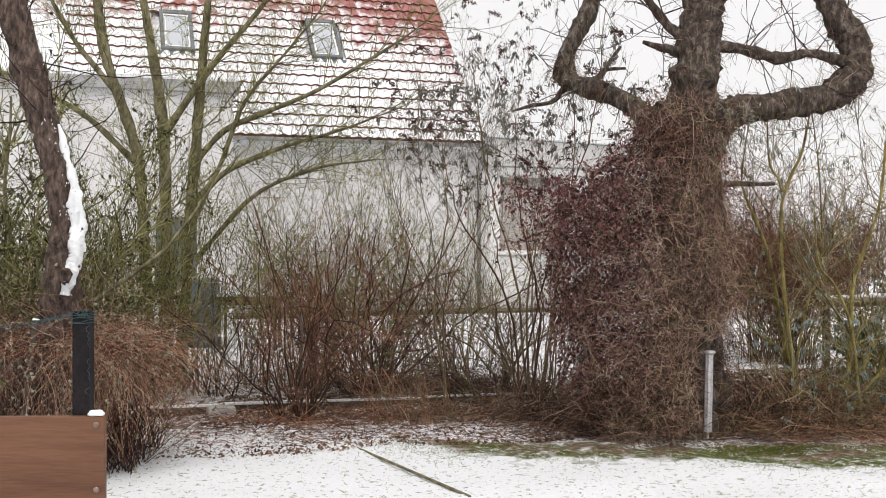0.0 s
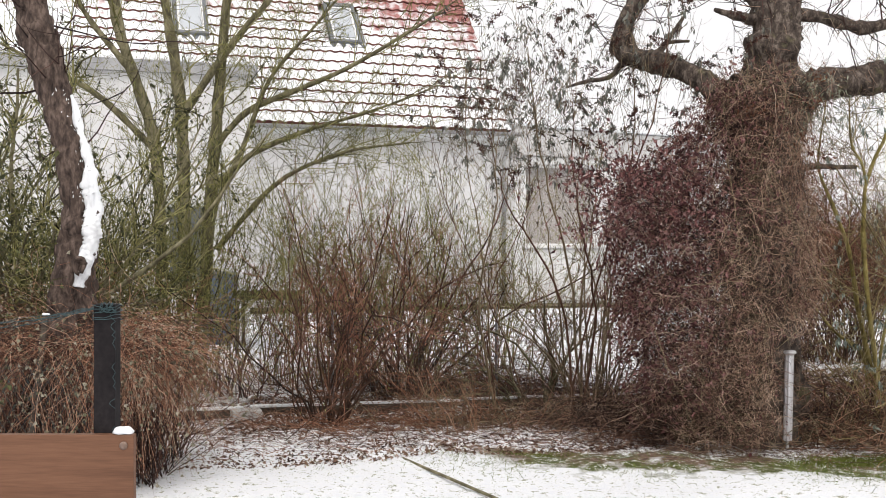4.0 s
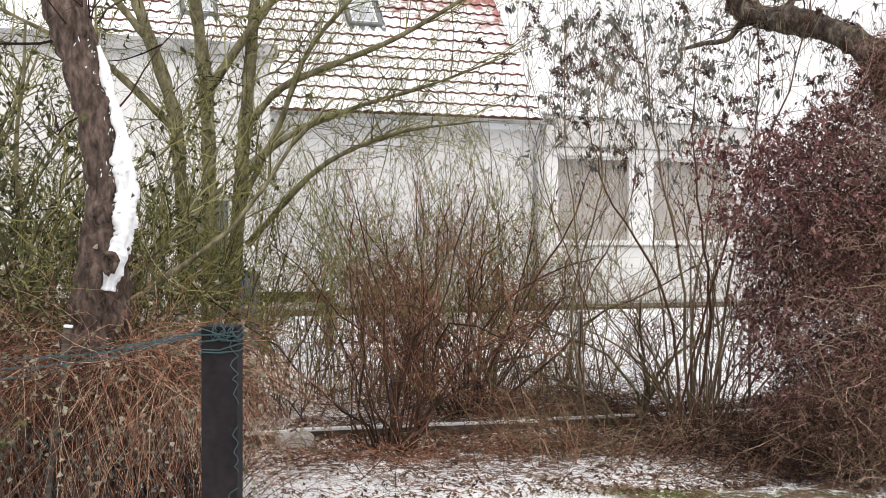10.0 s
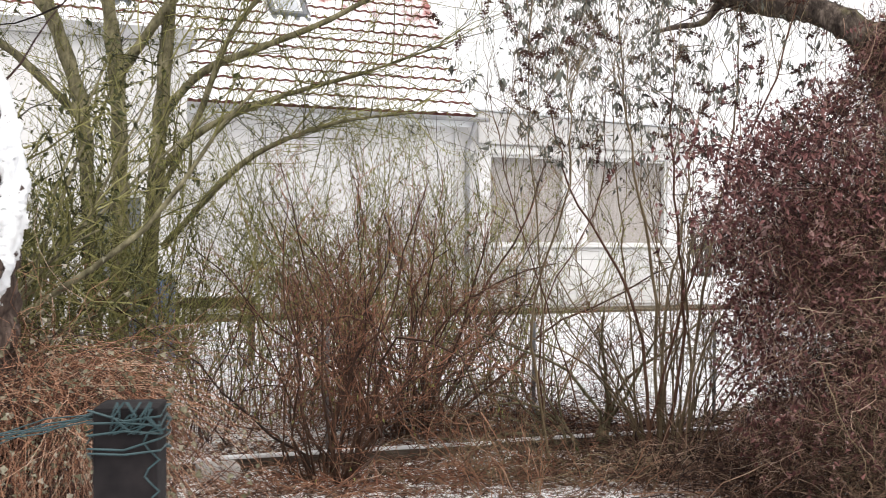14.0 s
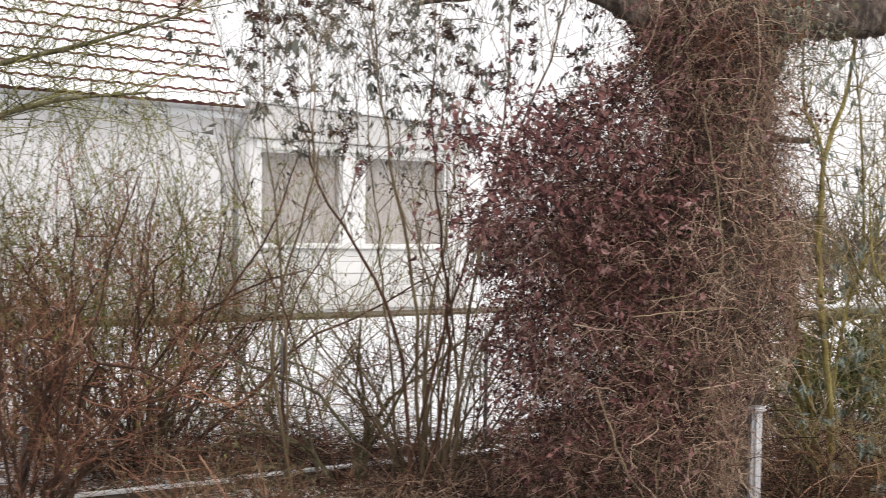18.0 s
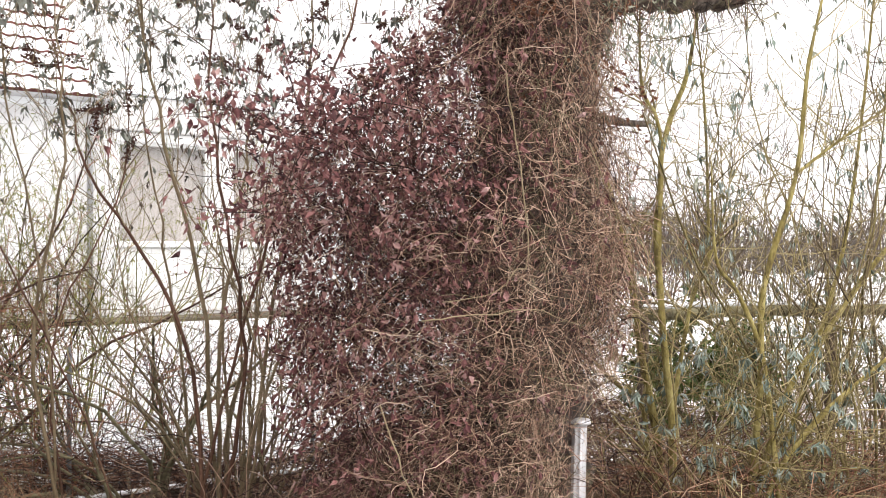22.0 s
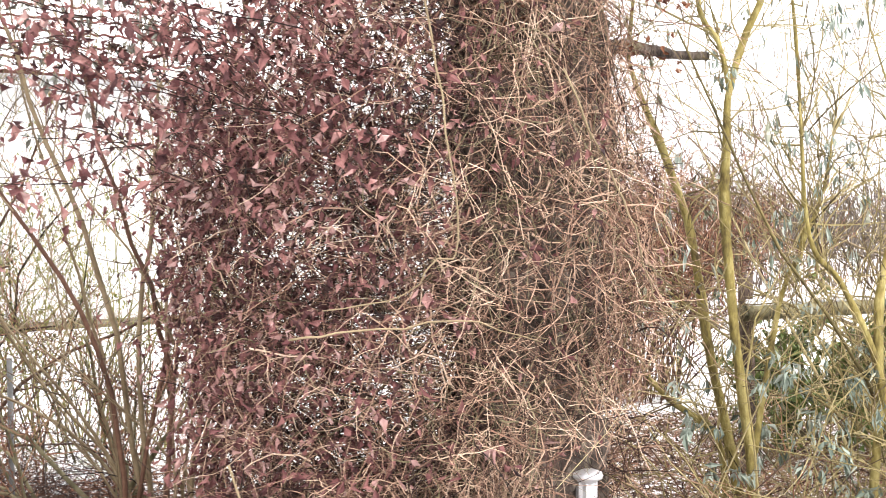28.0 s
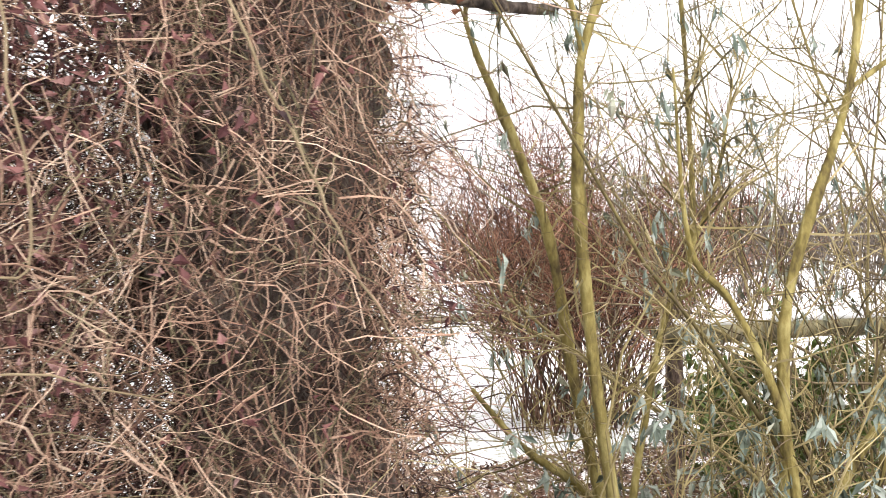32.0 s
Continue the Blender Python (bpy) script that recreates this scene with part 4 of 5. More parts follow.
        part("pale_stem", bb, twig_straw, v, "pale bare vine stem", True)
    return v


build_vines()


# ---- shrubs ----
def shrub(name, label, at, k, stems, height, spread, radius, stem_mat, twig_mat, per_stem=8, twig_len=0.5, levels=2, lean=(0, 0), arch=0.25, leaf_mat=None, leaf_n=0, leaf_len=0.06, droop=1.0, leaf_w=0.33, group="shrubs", base=0.18, spikes=0, kids=3, twig_r=0.35, category="shrub", bunch=1, leaf_label="", start=0.25, wob=0.62, low=0.0):
    s = thing(name, label, category, at, group)
    rng = seeded(k)
    tb, lb, pb = Buf(), Buf(), Buf()
    tips = []
    singles = 26
    rest = Buf()
    for i in range(stems):
        a = rng.uniform(0, 2 * np.pi)
        q = rng.uniform(0, 1) ** 0.5
        p = np.array((np.cos(a) * base * q, np.sin(a) * base * q, -0.03))
        d = np.array((np.cos(a) * spread * q + lean[0], np.sin(a) * spread * q + lean[1], 1.0))
        h = height * rng.uniform(0.55, 1.08)
        line = arc(p, d, h, rng, (np.cos(a) * arch * q, np.sin(a) * arch * q, -0.1), wob, 9)
        r = radius * rng.uniform(0.45, 1.15)
        sb = Buf() if i < singles else rest
        sb.tube(line, np.linspace(r, r * 0.3, len(line)), 6 if r > 0.012 else 5 if r > 0.006 else 4)
        if i < singles:
            part("stem", sb, stem_mat, s, "", True)
        tips.append(line)
        twigs_on(tb, line, rng, int(per_stem * rng.uniform(0.6, 1.3)), twig_len, max(0.0022, radius * twig_r), 0.3, levels, 1.0, start, 0.4, kids=kids, tips=tips)
    if rest.n:
        part("shoot_mass", rest, stem_mat, s, kind="stuff", smooth=True)
    if leaf_mat and leaf_n:
        hang_leaves(lb, tips, rng, leaf_n, leaf_len, droop, leaf_w, bunch, low)
    for i in range(spikes):
        a = tips[rng.integers(len(tips))]
        if a[-1][2] < low:
            continue
        d = a[-1] - a[-2]
        d = d / (np.linalg.norm(d) + 1e-9) + np.array((rng.normal(0, 0.5), rng.normal(0, 0.5), -0.2))
        line = arc(a[-1], d, rng.uniform(0.08, 0.2), rng, (0, 0, -0.8), 0.15, 5)
        for j in range(34):
            c = line[rng.integers(0, 5)] + rng.normal(0, 0.009, 3)
            pb.leaf(c, rng.normal(0, 1, 3), rng.normal(0, 1, 3), 0.022, 0.014, 0.3)
    part("twig_mass", tb, twig_mat, s, kind="stuff")
    if lb.n:
        part("foliage", lb, leaf_mat, s, leaf_label, kind="stuff")
    if pb.n:
        part("flower_spike_mass", pb, panicle, s, "spent brown flower spikes", kind="stuff")
    return s


# middle of the bed: bare red-brown shrubs
RED = "bare red-brown shrub with many upright stems"
shrub("bare_shrub", RED + " in leaf litter", (-0.88, 7.62, 0), 101, 34, 2.15, 0.38, 0.011, stem_dark, twig_red, 20, 0.36, 2, leaf_mat=leaf_spring, leaf_n=140, leaf_len=0.03, group="bare shrubs", kids=4, base=0.15, wob=0.75, twig_r=0.28)
shrub("bare_shrub", RED + " behind the edging", (-0.25, 9.05, 0.06), 102, 46, 2.5, 0.5, 0.013, stem_dark, twig_red, 17, 0.48, 2, leaf_mat=leaf_green, leaf_n=260, leaf_len=0.04, group="bare shrubs", base=0.3, kids=4, start=0.3, wob=0.75, twig_r=0.22)
shrub("bare_shrub", "bare brown shrub with leaning olive stems", (1.0, 8.55, 0.0), 103, 16, 1.7, 0.6, 0.017, bark_green, twig_red, 16, 0.5, 2, lean=(-0.35, 0), group="bare shrubs", kids=4, twig_r=0.2)
shrub("bare_shrub", "low bare shrub of dark thin stems", (-1.8, 8.95, 0.06), 104, 26, 1.35, 0.4, 0.008, twig_dark, twig_green, 6, 0.4, 2, leaf_mat=leaf_green, leaf_n=200, leaf_len=0.035, group="bare shrubs", base=0.3, kids=4)
shrub("bare_shrub", "sparse low shrub of straw-brown shoots", (0.4, 7.3, 0), 114, 40, 0.75, 0.9, 0.004, twig_rust, twig_straw, 5, 0.25, 2, group="bare shrubs", base=0.5)
def tall_bush(label, at, k, shoots, xs, ys, zs, bunches, spikes, thick=0.008):
    """Long wands rising from one foot to a wide airy top with hanging leaf bunches and dead flower spikes."""
    s = thing("butterfly_bush", label, "shrub", at, "butterfly bushes")
    rng = seeded(k)
    foot = np.array(at)
    tb, lb, pb, tips = Buf(), Buf(), Buf(), []
    for i in range(shoots):
        top = np.array((xs[0] + (xs[1] - xs[0]) * (i + rng.uniform(0.1, 0.9)) / shoots, rng.uniform(*ys), rng.uniform(*zs))) - foot
        base = np.array((rng.normal(0, 0.1), rng.normal(0, 0.08), -0.03))
        mid = base + (top - base) * np.array((0.3, 0.3, 0.4)) + rng.normal(0, 0.09, 3)
        high = base + (top - base) * np.array((0.86, 0.85, 0.74)) + rng.normal(0, 0.04, 3)
        r = thick * rng.uniform(0.7, 1.3)
        line = smooth_line([(*base, r), (*mid, r * 0.8), (*high, r * 0.5), (*top, r * 0.25)], 6)
        line[:, :3] += rng.normal(0, 0.008, (len(line), 3))
        b = Buf()
        b.tube(line[:, :3], line[:, 3], 5)
        part("stem", b, twig_straw if i % 3 else twig_brown, s, "", True)
        tips.append(line[:, :3])
        twigs_on(tb, line, rng, 12, 0.9, 0.0032, 0.6, 3, 0.8, 0.48, 0.45, kids=4, tips=tips)
    for _ in range(bunches):
        a = tips[rng.integers(len(tips))]
        p = a[rng.integers(len(a) // 2, len(a))]
        if p[2] < 1.75 and rng.random() < 0.85:
            continue
        big = rng.uniform(0.6, 1.25)
        for _ in range(rng.integers(2, 7)):
            le = 0.055 * big * rng.uniform(0.7, 1.2)
            d = rng.normal(0, 0.5, 3) + np.array((0, 0, -1.0))
            lb.leaf(p + rng.normal(0, 0.014, 3), d, rng.normal(0, 1, 3), le, le * rng.uniform(0.25, 0.42), rng.uniform(-0.5, 0.7))
    for _ in range(spikes):
        a = tips[rng.integers(len(tips))]
        if a[-1][2] < 1.7:
            continue
        line = arc(a[-1], (rng.normal(0, 1), rng.normal(0, 0.6), rng.normal(0, 0.4)), rng.uniform(0.08, 0.16), rng, (0, 0, -0.6), 0.15, 5)
        for j in range(60):
            u = rng.integers(0, 6)
            pb.leaf(line[u] + rng.normal(0, 0.009 * (1.2 - 0.12 * u), 3), rng.normal(0, 1, 3), rng.normal(0, 1, 3), 0.02, 0.012, 0.3)
    part("twig_mass", tb, twig_straw, s, kind="stuff")
    part("foliage", lb, leaf_mixed, s, "hanging grey-green leaf bunches", kind="stuff")
    part("flower_spike_mass", pb, panicle, s, "spent dark red-brown flower spikes", kind="stuff")


tall_bush("tall straw-stemmed bush with hanging leaves and dead flower spikes", (1.3, 7.8, 0), 105, 8, (0.35, 2.35), (6.7, 7.6), (2.4, 3.8), 600, 90, 0.012)
tall_bush("tall thin bush with scattered grey-green leaves", (0.62, 7.75, 0), 106, 4, (-0.3, 1.0), (6.7, 7.6), (2.3, 3.8), 170, 34, 0.009)
shrub("butterfly_bush", "upright clump of pale brown stems beside the vine tangle", (1.5, 8.05, 0), 115, 30, 2.3, 0.3, 0.010, twig_straw, twig_straw, 12, 0.5, 2, leaf_mat=leaf_dark, leaf_n=500, leaf_len=0.043, spikes=10, bunch=2, group="butterfly bushes", wob=0.35, low=1.6, start=0.35)
# left side behind the mound
shrub("evergreen_shrub", "dark evergreen shrub with olive stems", (-3.45, 7.2, 0), 110, 46, 3.4, 0.45, 0.028, bark_green, twig_green, 18, 0.6, 2, leaf_mat=leaf_green, leaf_n=9000, leaf_len=0.045, droop=0.4, leaf_w=0.45, group="shrubs", base=0.35, kids=4, twig_r=0.25)
shrub("hazel_shrub", "thicket of thin olive-green shoots", (-2.65, 9.2, 0.1), 111, 130, 2.7, 0.26, 0.008, twig_green, twig_green, 8, 0.5, 2, leaf_mat=leaf_spring, leaf_n=4200, leaf_len=0.035, group="shrubs", base=0.75, kids=3)
shrub("hazel_shrub", "thicket of thin olive shoots with young leaves", (-1.35, 9.9, 0.1), 112, 105, 2.7, 0.28, 0.007, twig_green, twig_green, 8, 0.5, 2, leaf_mat=leaf_spring, leaf_n=4600, leaf_len=0.035, group="shrubs", base=0.75, kids=3)
shrub("hazel_shrub", "thin shrub of pale shoots with young leaves", (-0.35, 10.4, 0.1), 113, 115, 3.0, 0.34, 0.007, twig_green, twig_green, 8, 0.45, 2, leaf_mat=leaf_spring, leaf_n=3600, leaf_len=0.035, group="shrubs", base=0.7)
shrub("hazel_shrub", "thin shrub of tall olive shoots before the wall", (0.75, 10.9, 0.1), 121, 62, 2.9, 0.28, 0.007, twig_green, twig_green, 7, 0.45, 2, leaf_mat=leaf_spring, leaf_n=2300, leaf_len=0.035, group="shrubs", base=0.6)
shrub("hazel_shrub", "dense thicket of dark olive shoots", (-3.6, 9.3, 0.1), 116, 80, 2.8, 0.3, 0.01, twig_green, twig_green, 10, 0.5, 2, leaf_mat=leaf_green, leaf_n=2200, leaf_len=0.04, group="shrubs", base=0.8, kids=3)


# ---- yellow-stemmed bushes beside the metal post ----
def yellow_bush(label, at, k, stems, twig_n, leaf_n, leaf_len=0.058, twig_len=0.6, fine=0, low=0):
    s = thing("yellow_stemmed_bush", label, "shrub", at, "butterfly bushes")
    rng = seeded(k)
    tb, lb, tips = Buf(), Buf(), []
    for ctrl in stems:
        ctrl = [(*(np.array((x, y, z)) + rng.normal(0, 0.008, 3)), r * 0.64) for x, y, z, r in ctrl]
        b, line = limb(ctrl, rng, 9, 6, 0.14, 0.07)
        part("stem", b.moved(at), bark_yellow, s, "", True)
        local = line.copy()
        local[:, :3] -= np.array(at)
        tips.append(local[:, :3])
        twigs_on(tb, local, rng, twig_n, twig_len, 0.0042, 0.2, 3, 1.15, 0.15, 0.55, kids=3, tips=tips, steps=5)
    for i in range(fine):
        a = arc((rng.normal(0, 0.25), rng.normal(0, 0.2), 0), (rng.normal(0, 0.6), rng.normal(0, 0.4), 1), rng.uniform(0.6, 2.2), rng, (0, 0, -0.4), 0.55, 8)
        r = rng.uniform(0.002, 0.006)
        tb.tube(a, np.linspace(r, r * 0.4, len(a)), 4)
        twigs_on(tb, a, rng, 4, 0.35, 0.002, 0.2, 1, 1.0, 0.3, 0.4, tips=tips)
    hang_leaves(lb, tips, rng, leaf_n, leaf_len, 2.6, 0.22, 5)
    for _ in range(low):
        p = np.array((rng.normal(-0.05, 0.4), rng.normal(0, 0.3), rng.uniform(0.2, 1.05)))
        for _ in range(8):
            le = rng.uniform(0.045, 0.085)
            lb.leaf(p + rng.normal(0, 0.01, 3), rng.normal(0, 0.42, 3) + np.array((0, 0, -0.8)), rng.normal(0, 1, 3), le, le * 0.3, rng.uniform(-0.3, 0.6))
    part("twig_mass", tb, twig_yellow, s, kind="stuff")
    part("foliage", lb, leaf_silver, s, "hanging silvery grey-green leaves", kind="stuff")


yellow_bush("tall bush with two thick yellow-green forked stems", (3.72, 7.25, 0), 107, [
    [(3.7, 7.2, -0.05, 0.04), (3.66, 7.15, 0.5, 0.034), (3.6, 7.1, 1.06, 0.031), (3.56, 7.1, 1.55, 0.029), (3.54, 7.08, 1.85, 0.026), (3.55, 7.07, 2.05, 0.024), (3.63, 7.1, 2.27, 0.02), (3.75, 7.12, 2.5, 0.016), (3.85, 7.15, 3.0, 0.01)],
    [(3.55, 7.07, 2.05, 0.018), (3.49, 7.08, 2.23, 0.015), (3.45, 7.1, 2.4, 0.012), (3.42, 7.1, 2.9, 0.006)],
    [(3.78, 7.35, -0.05, 0.036), (3.73, 7.4, 0.5, 0.032), (3.64, 7.4, 1.01, 0.03), (3.54, 7.4, 1.49, 0.028), (3.42, 7.4, 1.83, 0.028), (3.33, 7.4, 2.13, 0.016), (3.29, 7.4, 2.3, 0.013), (3.36, 7.4, 2.8, 0.007)],
    [(3.76, 7.5, 0.2, 0.024), (3.7, 7.5, 0.6, 0.021), (3.48, 7.5, 0.82, 0.019), (3.3, 7.5, 1.0, 0.012)],
    [(3.76, 7.25, 0.1, 0.022), (3.74, 7.25, 0.53, 0.02), (3.81, 7.25, 1.0, 0.018), (3.9, 7.25, 1.27, 0.017), (3.97, 7.25, 1.46, 0.016), (3.97, 7.25, 1.87, 0.012), (3.93, 7.25, 2.4, 0.01), (3.9, 7.25, 2.9, 0.005)],
    [(3.95, 7.22, 1.44, 0.012), (4.04, 7.2, 1.67, 0.01), (4.1, 7.2, 2.0, 0.006)],
], 30, 110, fine=34, low=10)
yellow_bush("spreading bush of yellow-green stems with hanging leaves", (4.15, 6.95, 0), 108, [
    [(4.15, 7.0, -0.05, 0.03), (4.17, 7.0, 0.23, 0.028), (4.35, 7.0, 0.73, 0.026), (4.58, 7.0, 1.05, 0.024), (5.05, 7.0, 1.51, 0.02), (5.5, 7.0, 1.9, 0.012)],
    [(4.08, 7.0, -0.05, 0.034), (4.09, 7.0, 0.24, 0.032), (4.14, 7.0, 0.8, 0.029), (4.16, 7.0, 1.33, 0.027), (4.38, 7.0, 1.94, 0.022), (4.46, 7.0, 2.54, 0.016), (4.57, 7.0, 3.0, 0.01)],
    [(4.1, 6.9, -0.05, 0.03), (4.12, 6.9, 0.23, 0.028), (4.42, 6.9, 0.56, 0.024), (4.99, 6.9, 0.92, 0.018), (5.5, 6.9, 1.2, 0.01)],
    [(4.2, 6.85, -0.05, 0.026), (4.16, 6.9, 0.45, 0.024), (4.11, 6.95, 0.99, 0.022), (3.98, 7.0, 1.3, 0.017), (3.85, 7.0, 1.5, 0.012), (3.8, 7.0, 2.0, 0.006)],
    [(4.25, 7.1, -0.05, 0.026), (4.5, 7.1, 0.7, 0.022), (4.8, 7.1, 1.5, 0.018), (4.95, 7.1, 2.3, 0.013), (5.0, 7.1, 3.0, 0.008)],
    [(4.38, 7.0, 1.94, 0.014), (4.7, 7.0, 2.15, 0.012), (5.1, 7.0, 2.4, 0.007)],
], 34, 200, fine=50, low=75)
shrub("yellow_stemmed_bush", "dense straw-coloured bush with hanging leaves", (5.2, 7.5, 0), 109, 46, 3.1, 0.5, 0.011, twig_yellow, twig_straw, 13, 0.6, 3, wob=0.6, leaf_mat=leaf_grey, leaf_n=420, leaf_len=0.06, bunch=2, group="butterfly bushes", base=0.4)
shrub("yellow_stemmed_bush", "thin leafless bush of straw-coloured shoots", (6.3, 8.2, 0.1), 117, 36, 3.2, 0.45, 0.011, twig_straw, twig_straw, 11, 0.6, 2, leaf_mat=leaf_grey, leaf_n=80, leaf_len=0.08, bunch=2, group="butterfly bushes", base=0.6)
shrub("dome_shrub", "rounded red-brown leafless shrub standing in snow", (5.15, 12.0, 0.1), 118, 170, 2.65, 0.17, 0.008, twig_brown, twig_red, 26, 0.42, 2, group="shrubs", base=0.5, start=0.42, twig_r=0.5, wob=0.6)
shrub("evergreen_shrub", "small bright green evergreen bush in snow", (5.7, 9.6, 0.1), 119, 18, 0.9, 0.4, 0.012, bark_green, twig_green, 9, 0.35, 2, leaf_mat=leaf_bright, leaf_n=3400, leaf_len=0.075, droop=0.5, leaf_w=0.5, group="shrubs", base=0.3)
shrub("evergreen_shrub", "low evergreen bush with dark leaves behind the fence", (7.4, 10.0, 0.1), 120, 30, 1.2, 0.7, 0.012, bark_green, twig_green, 9, 0.4, 2, leaf_mat=leaf_bright, leaf_n=700, leaf_len=0.05, droop=0.5, leaf_w=0.5, group="shrubs", base=0.6)


# ---- garden fence behind, hedge and far woods ----
fence = thing("rail_fence", "old mossy post-and-rail fence with snow on the rails", "fence", (5.0, 9.0, 0.1))
for i, x in enumerate((-0.33, 1.45, 3.2, 5.0)):
    b, _ = limb([(x, 0.03 * i, -0.15, 0.045), (x + 0.01, 0.03 * i, 0.5, 0.042), (x, 0.03 * i, 1.14, 0.04)], seeded(300 + i), 8, 4, 0.1, 0.03)
    part("post", b, bark_dark, fence, "dark weathered post", True)
for i, (x0, x1) in enumerate(((-0.4, 1.43), (1.46, 3.18), (3.22, 5.1))):
    b, _ = limb([(x0, -0.06, 0.93, 0.05), ((x0 + x1) / 2, -0.06, 0.95, 0.048), (x1, -0.06, 0.94, 0.05)], seeded(310 + i), 8, 6, 0.1, 0.04)
    rail = part("rail", b, bark_green, fence, "mossy rail", True)
    b, _ = limb([(x0 + 0.05, -0.06, 0.985, 0.025), ((x0 + x1) / 2, -0.06, 1.005, 0.03), (x1 - 0.05, -0.06, 0.99, 0.024)], seeded(320 + i), 8, 10, 0.25, 0.25)
    part("snow_cover", b, snow, rail, "thin ridge of snow", True)


def far_hedge(name, label, x0, x1, y, h, k, n, mat, lift=0.33, thick=0.02):
    rng = seeded(k)
    b = Buf()
    for i in range(n):
        u = rng.random()
        x = x0 + (x1 - x0) * u
        top = h * (0.7 + 0.3 * math.sin(7 * u + k) * math.sin(17 * u)) * rng.uniform(0.75, 1.1)
        p = (x, y + rng.normal(0, 1.2), lift - 0.1)
        a = arc(p, (rng.normal(0, 0.2), 0, 1), top, rng, (0, 0, 0), 0.25, 4)
        r = thick * rng.uniform(0.6, 1.3)
        b.tube(a, np.linspace(r, r * 0.4, 5), 3)
        for _ in range(5):
            q = a[rng.integers(1, 5)]
            c = arc(q, (rng.normal(0, 0.8), rng.normal(0, 0.5), rng.uniform(0.1, 1)), top * rng.uniform(0.15, 0.4), rng, (0, 0, 0.2), 0.3, 3)
            b.tube(c, np.linspace(r * 0.6, r * 0.3, 4), 3)
    o = new(name, b.mesh(name, mat))
    return tagged(o, label, "hedge", kind="stuff")


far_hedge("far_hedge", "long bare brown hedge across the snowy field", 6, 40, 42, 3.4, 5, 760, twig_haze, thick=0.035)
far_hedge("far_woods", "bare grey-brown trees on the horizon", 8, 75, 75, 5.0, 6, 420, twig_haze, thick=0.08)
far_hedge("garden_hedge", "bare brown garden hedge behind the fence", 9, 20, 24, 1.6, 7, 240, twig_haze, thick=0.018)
far_hedge("back_thicket", "bare brown thicket beyond the wing", -14, -7.5, 13.0, 2.6, 8, 350, twig_green, thick=0.014)

# ---- the multi-stemmed green tree ----
gt = thing("multi_stemmed_tree", "bare multi-stemmed tree with mossy green bark", "tree", (-2.7, 10.0, 0))
G0 = (-2.7, 10.0, 0)
gl = []
for nm, ctrl in (
    ("stem", [(-2.82, 10.0, -0.05, 0.085), (-2.88, 10.0, 1.2, 0.078), (-2.94, 10.0, 2.3, 0.075), (-3.01, 10.0, 2.82, 0.075), (-3.27, 10.0, 3.59, 0.068), (-3.4, 10.0, 4.1, 0.07), (-3.5, 10.0, 5.0, 0.05)]),
    ("stem", [(-2.66, 10.05, -0.05, 0.1), (-2.66, 10.05, 1.2, 0.09), (-2.67, 10.05, 2.3, 0.085), (-2.72, 10.05, 3.21, 0.08), (-2.86, 10.05, 4.1, 0.06), (-3.0, 10.0, 5.0, 0.05)]),
    ("stem", [(-2.5, 10.0, -0.05, 0.1), (-2.42, 10.0, 1.2, 0.085), (-2.33, 10.0, 2.49, 0.08), (-2.26, 10.0, 3.47, 0.07), (-2.17, 10.0, 4.44, 0.05), (-2.1, 10.0, 5.2, 0.04)]),
    ("limb", [(-2.33, 10.0, 2.6, 0.05), (-2.0, 9.95, 2.95, 0.045), (-1.68, 9.9, 3.11, 0.04), (-0.91, 9.8, 3.41, 0.03), (-0.06, 9.7, 3.9, 0.018), (0.4, 9.6, 4.2, 0.008)]),
    ("limb", [(-2.7, 10.0, 2.9, 0.06), (-2.4, 9.9, 3.3, 0.055), (-2.0, 9.8, 3.8, 0.045), (-1.5, 9.8, 4.4, 0.035), (-1.2, 9.8, 4.9, 0.02)]),
    ("limb", [(-2.4, 10.0, 2.1, 0.05), (-1.9, 9.8, 2.5, 0.04), (-1.3, 9.7, 2.75, 0.03), (-0.6, 9.6, 2.95, 0.018), (0.1, 9.5, 3.2, 0.008)]),
    ("limb", [(-2.35, 10.0, 1.9, 0.04), (-2.0, 9.9, 2.6, 0.035), (-1.7, 9.8, 3.3, 0.03), (-1.2, 9.8, 3.9, 0.02), (-0.8, 9.8, 4.4, 0.01)]),
    ("limb", [(-3.0, 10.0, 2.6, 0.05), (-3.5, 9.9, 3.1, 0.04), (-4.0, 9.9, 3.4, 0.03), (-4.6, 9.8, 3.7, 0.015)]),
    ("limb", [(-3.2, 10.0, 3.4, 0.05), (-3.6, 9.9, 3.9, 0.04), (-3.9, 9.9, 4.4, 0.03), (-4.2, 9.8, 5.0, 0.015)]),
    ("limb", [(-2.3, 10.0, 1.5, 0.04), (-1.6, 9.7, 2.2, 0.03), (-0.9, 9.5, 2.5, 0.02), (-0.2, 9.4, 2.6, 0.01)]),
):
    ctrl = [(x, y, z, r * 0.8) for x, y, z, r in ctrl]
    o, line = tree_part(nm, ctrl, bark_green, gt, 60 + len(gl), G0, 9 if nm == "stem" else 6, 0.08, 0.16)
    gl.append(line)
rng = seeded(61)
b = Buf()
gt_tips = []
for i, line in enumerate(gl):
    twigs_on(b, line, rng, 54, 0.95, 0.0054, 0.22, 3, 0.9, 0.3, 0.3, kids=3, tips=gt_tips)
b.moved(G0)
part("twig_mass", b, twig_green, gt, "fine olive-green twigs", kind="stuff")
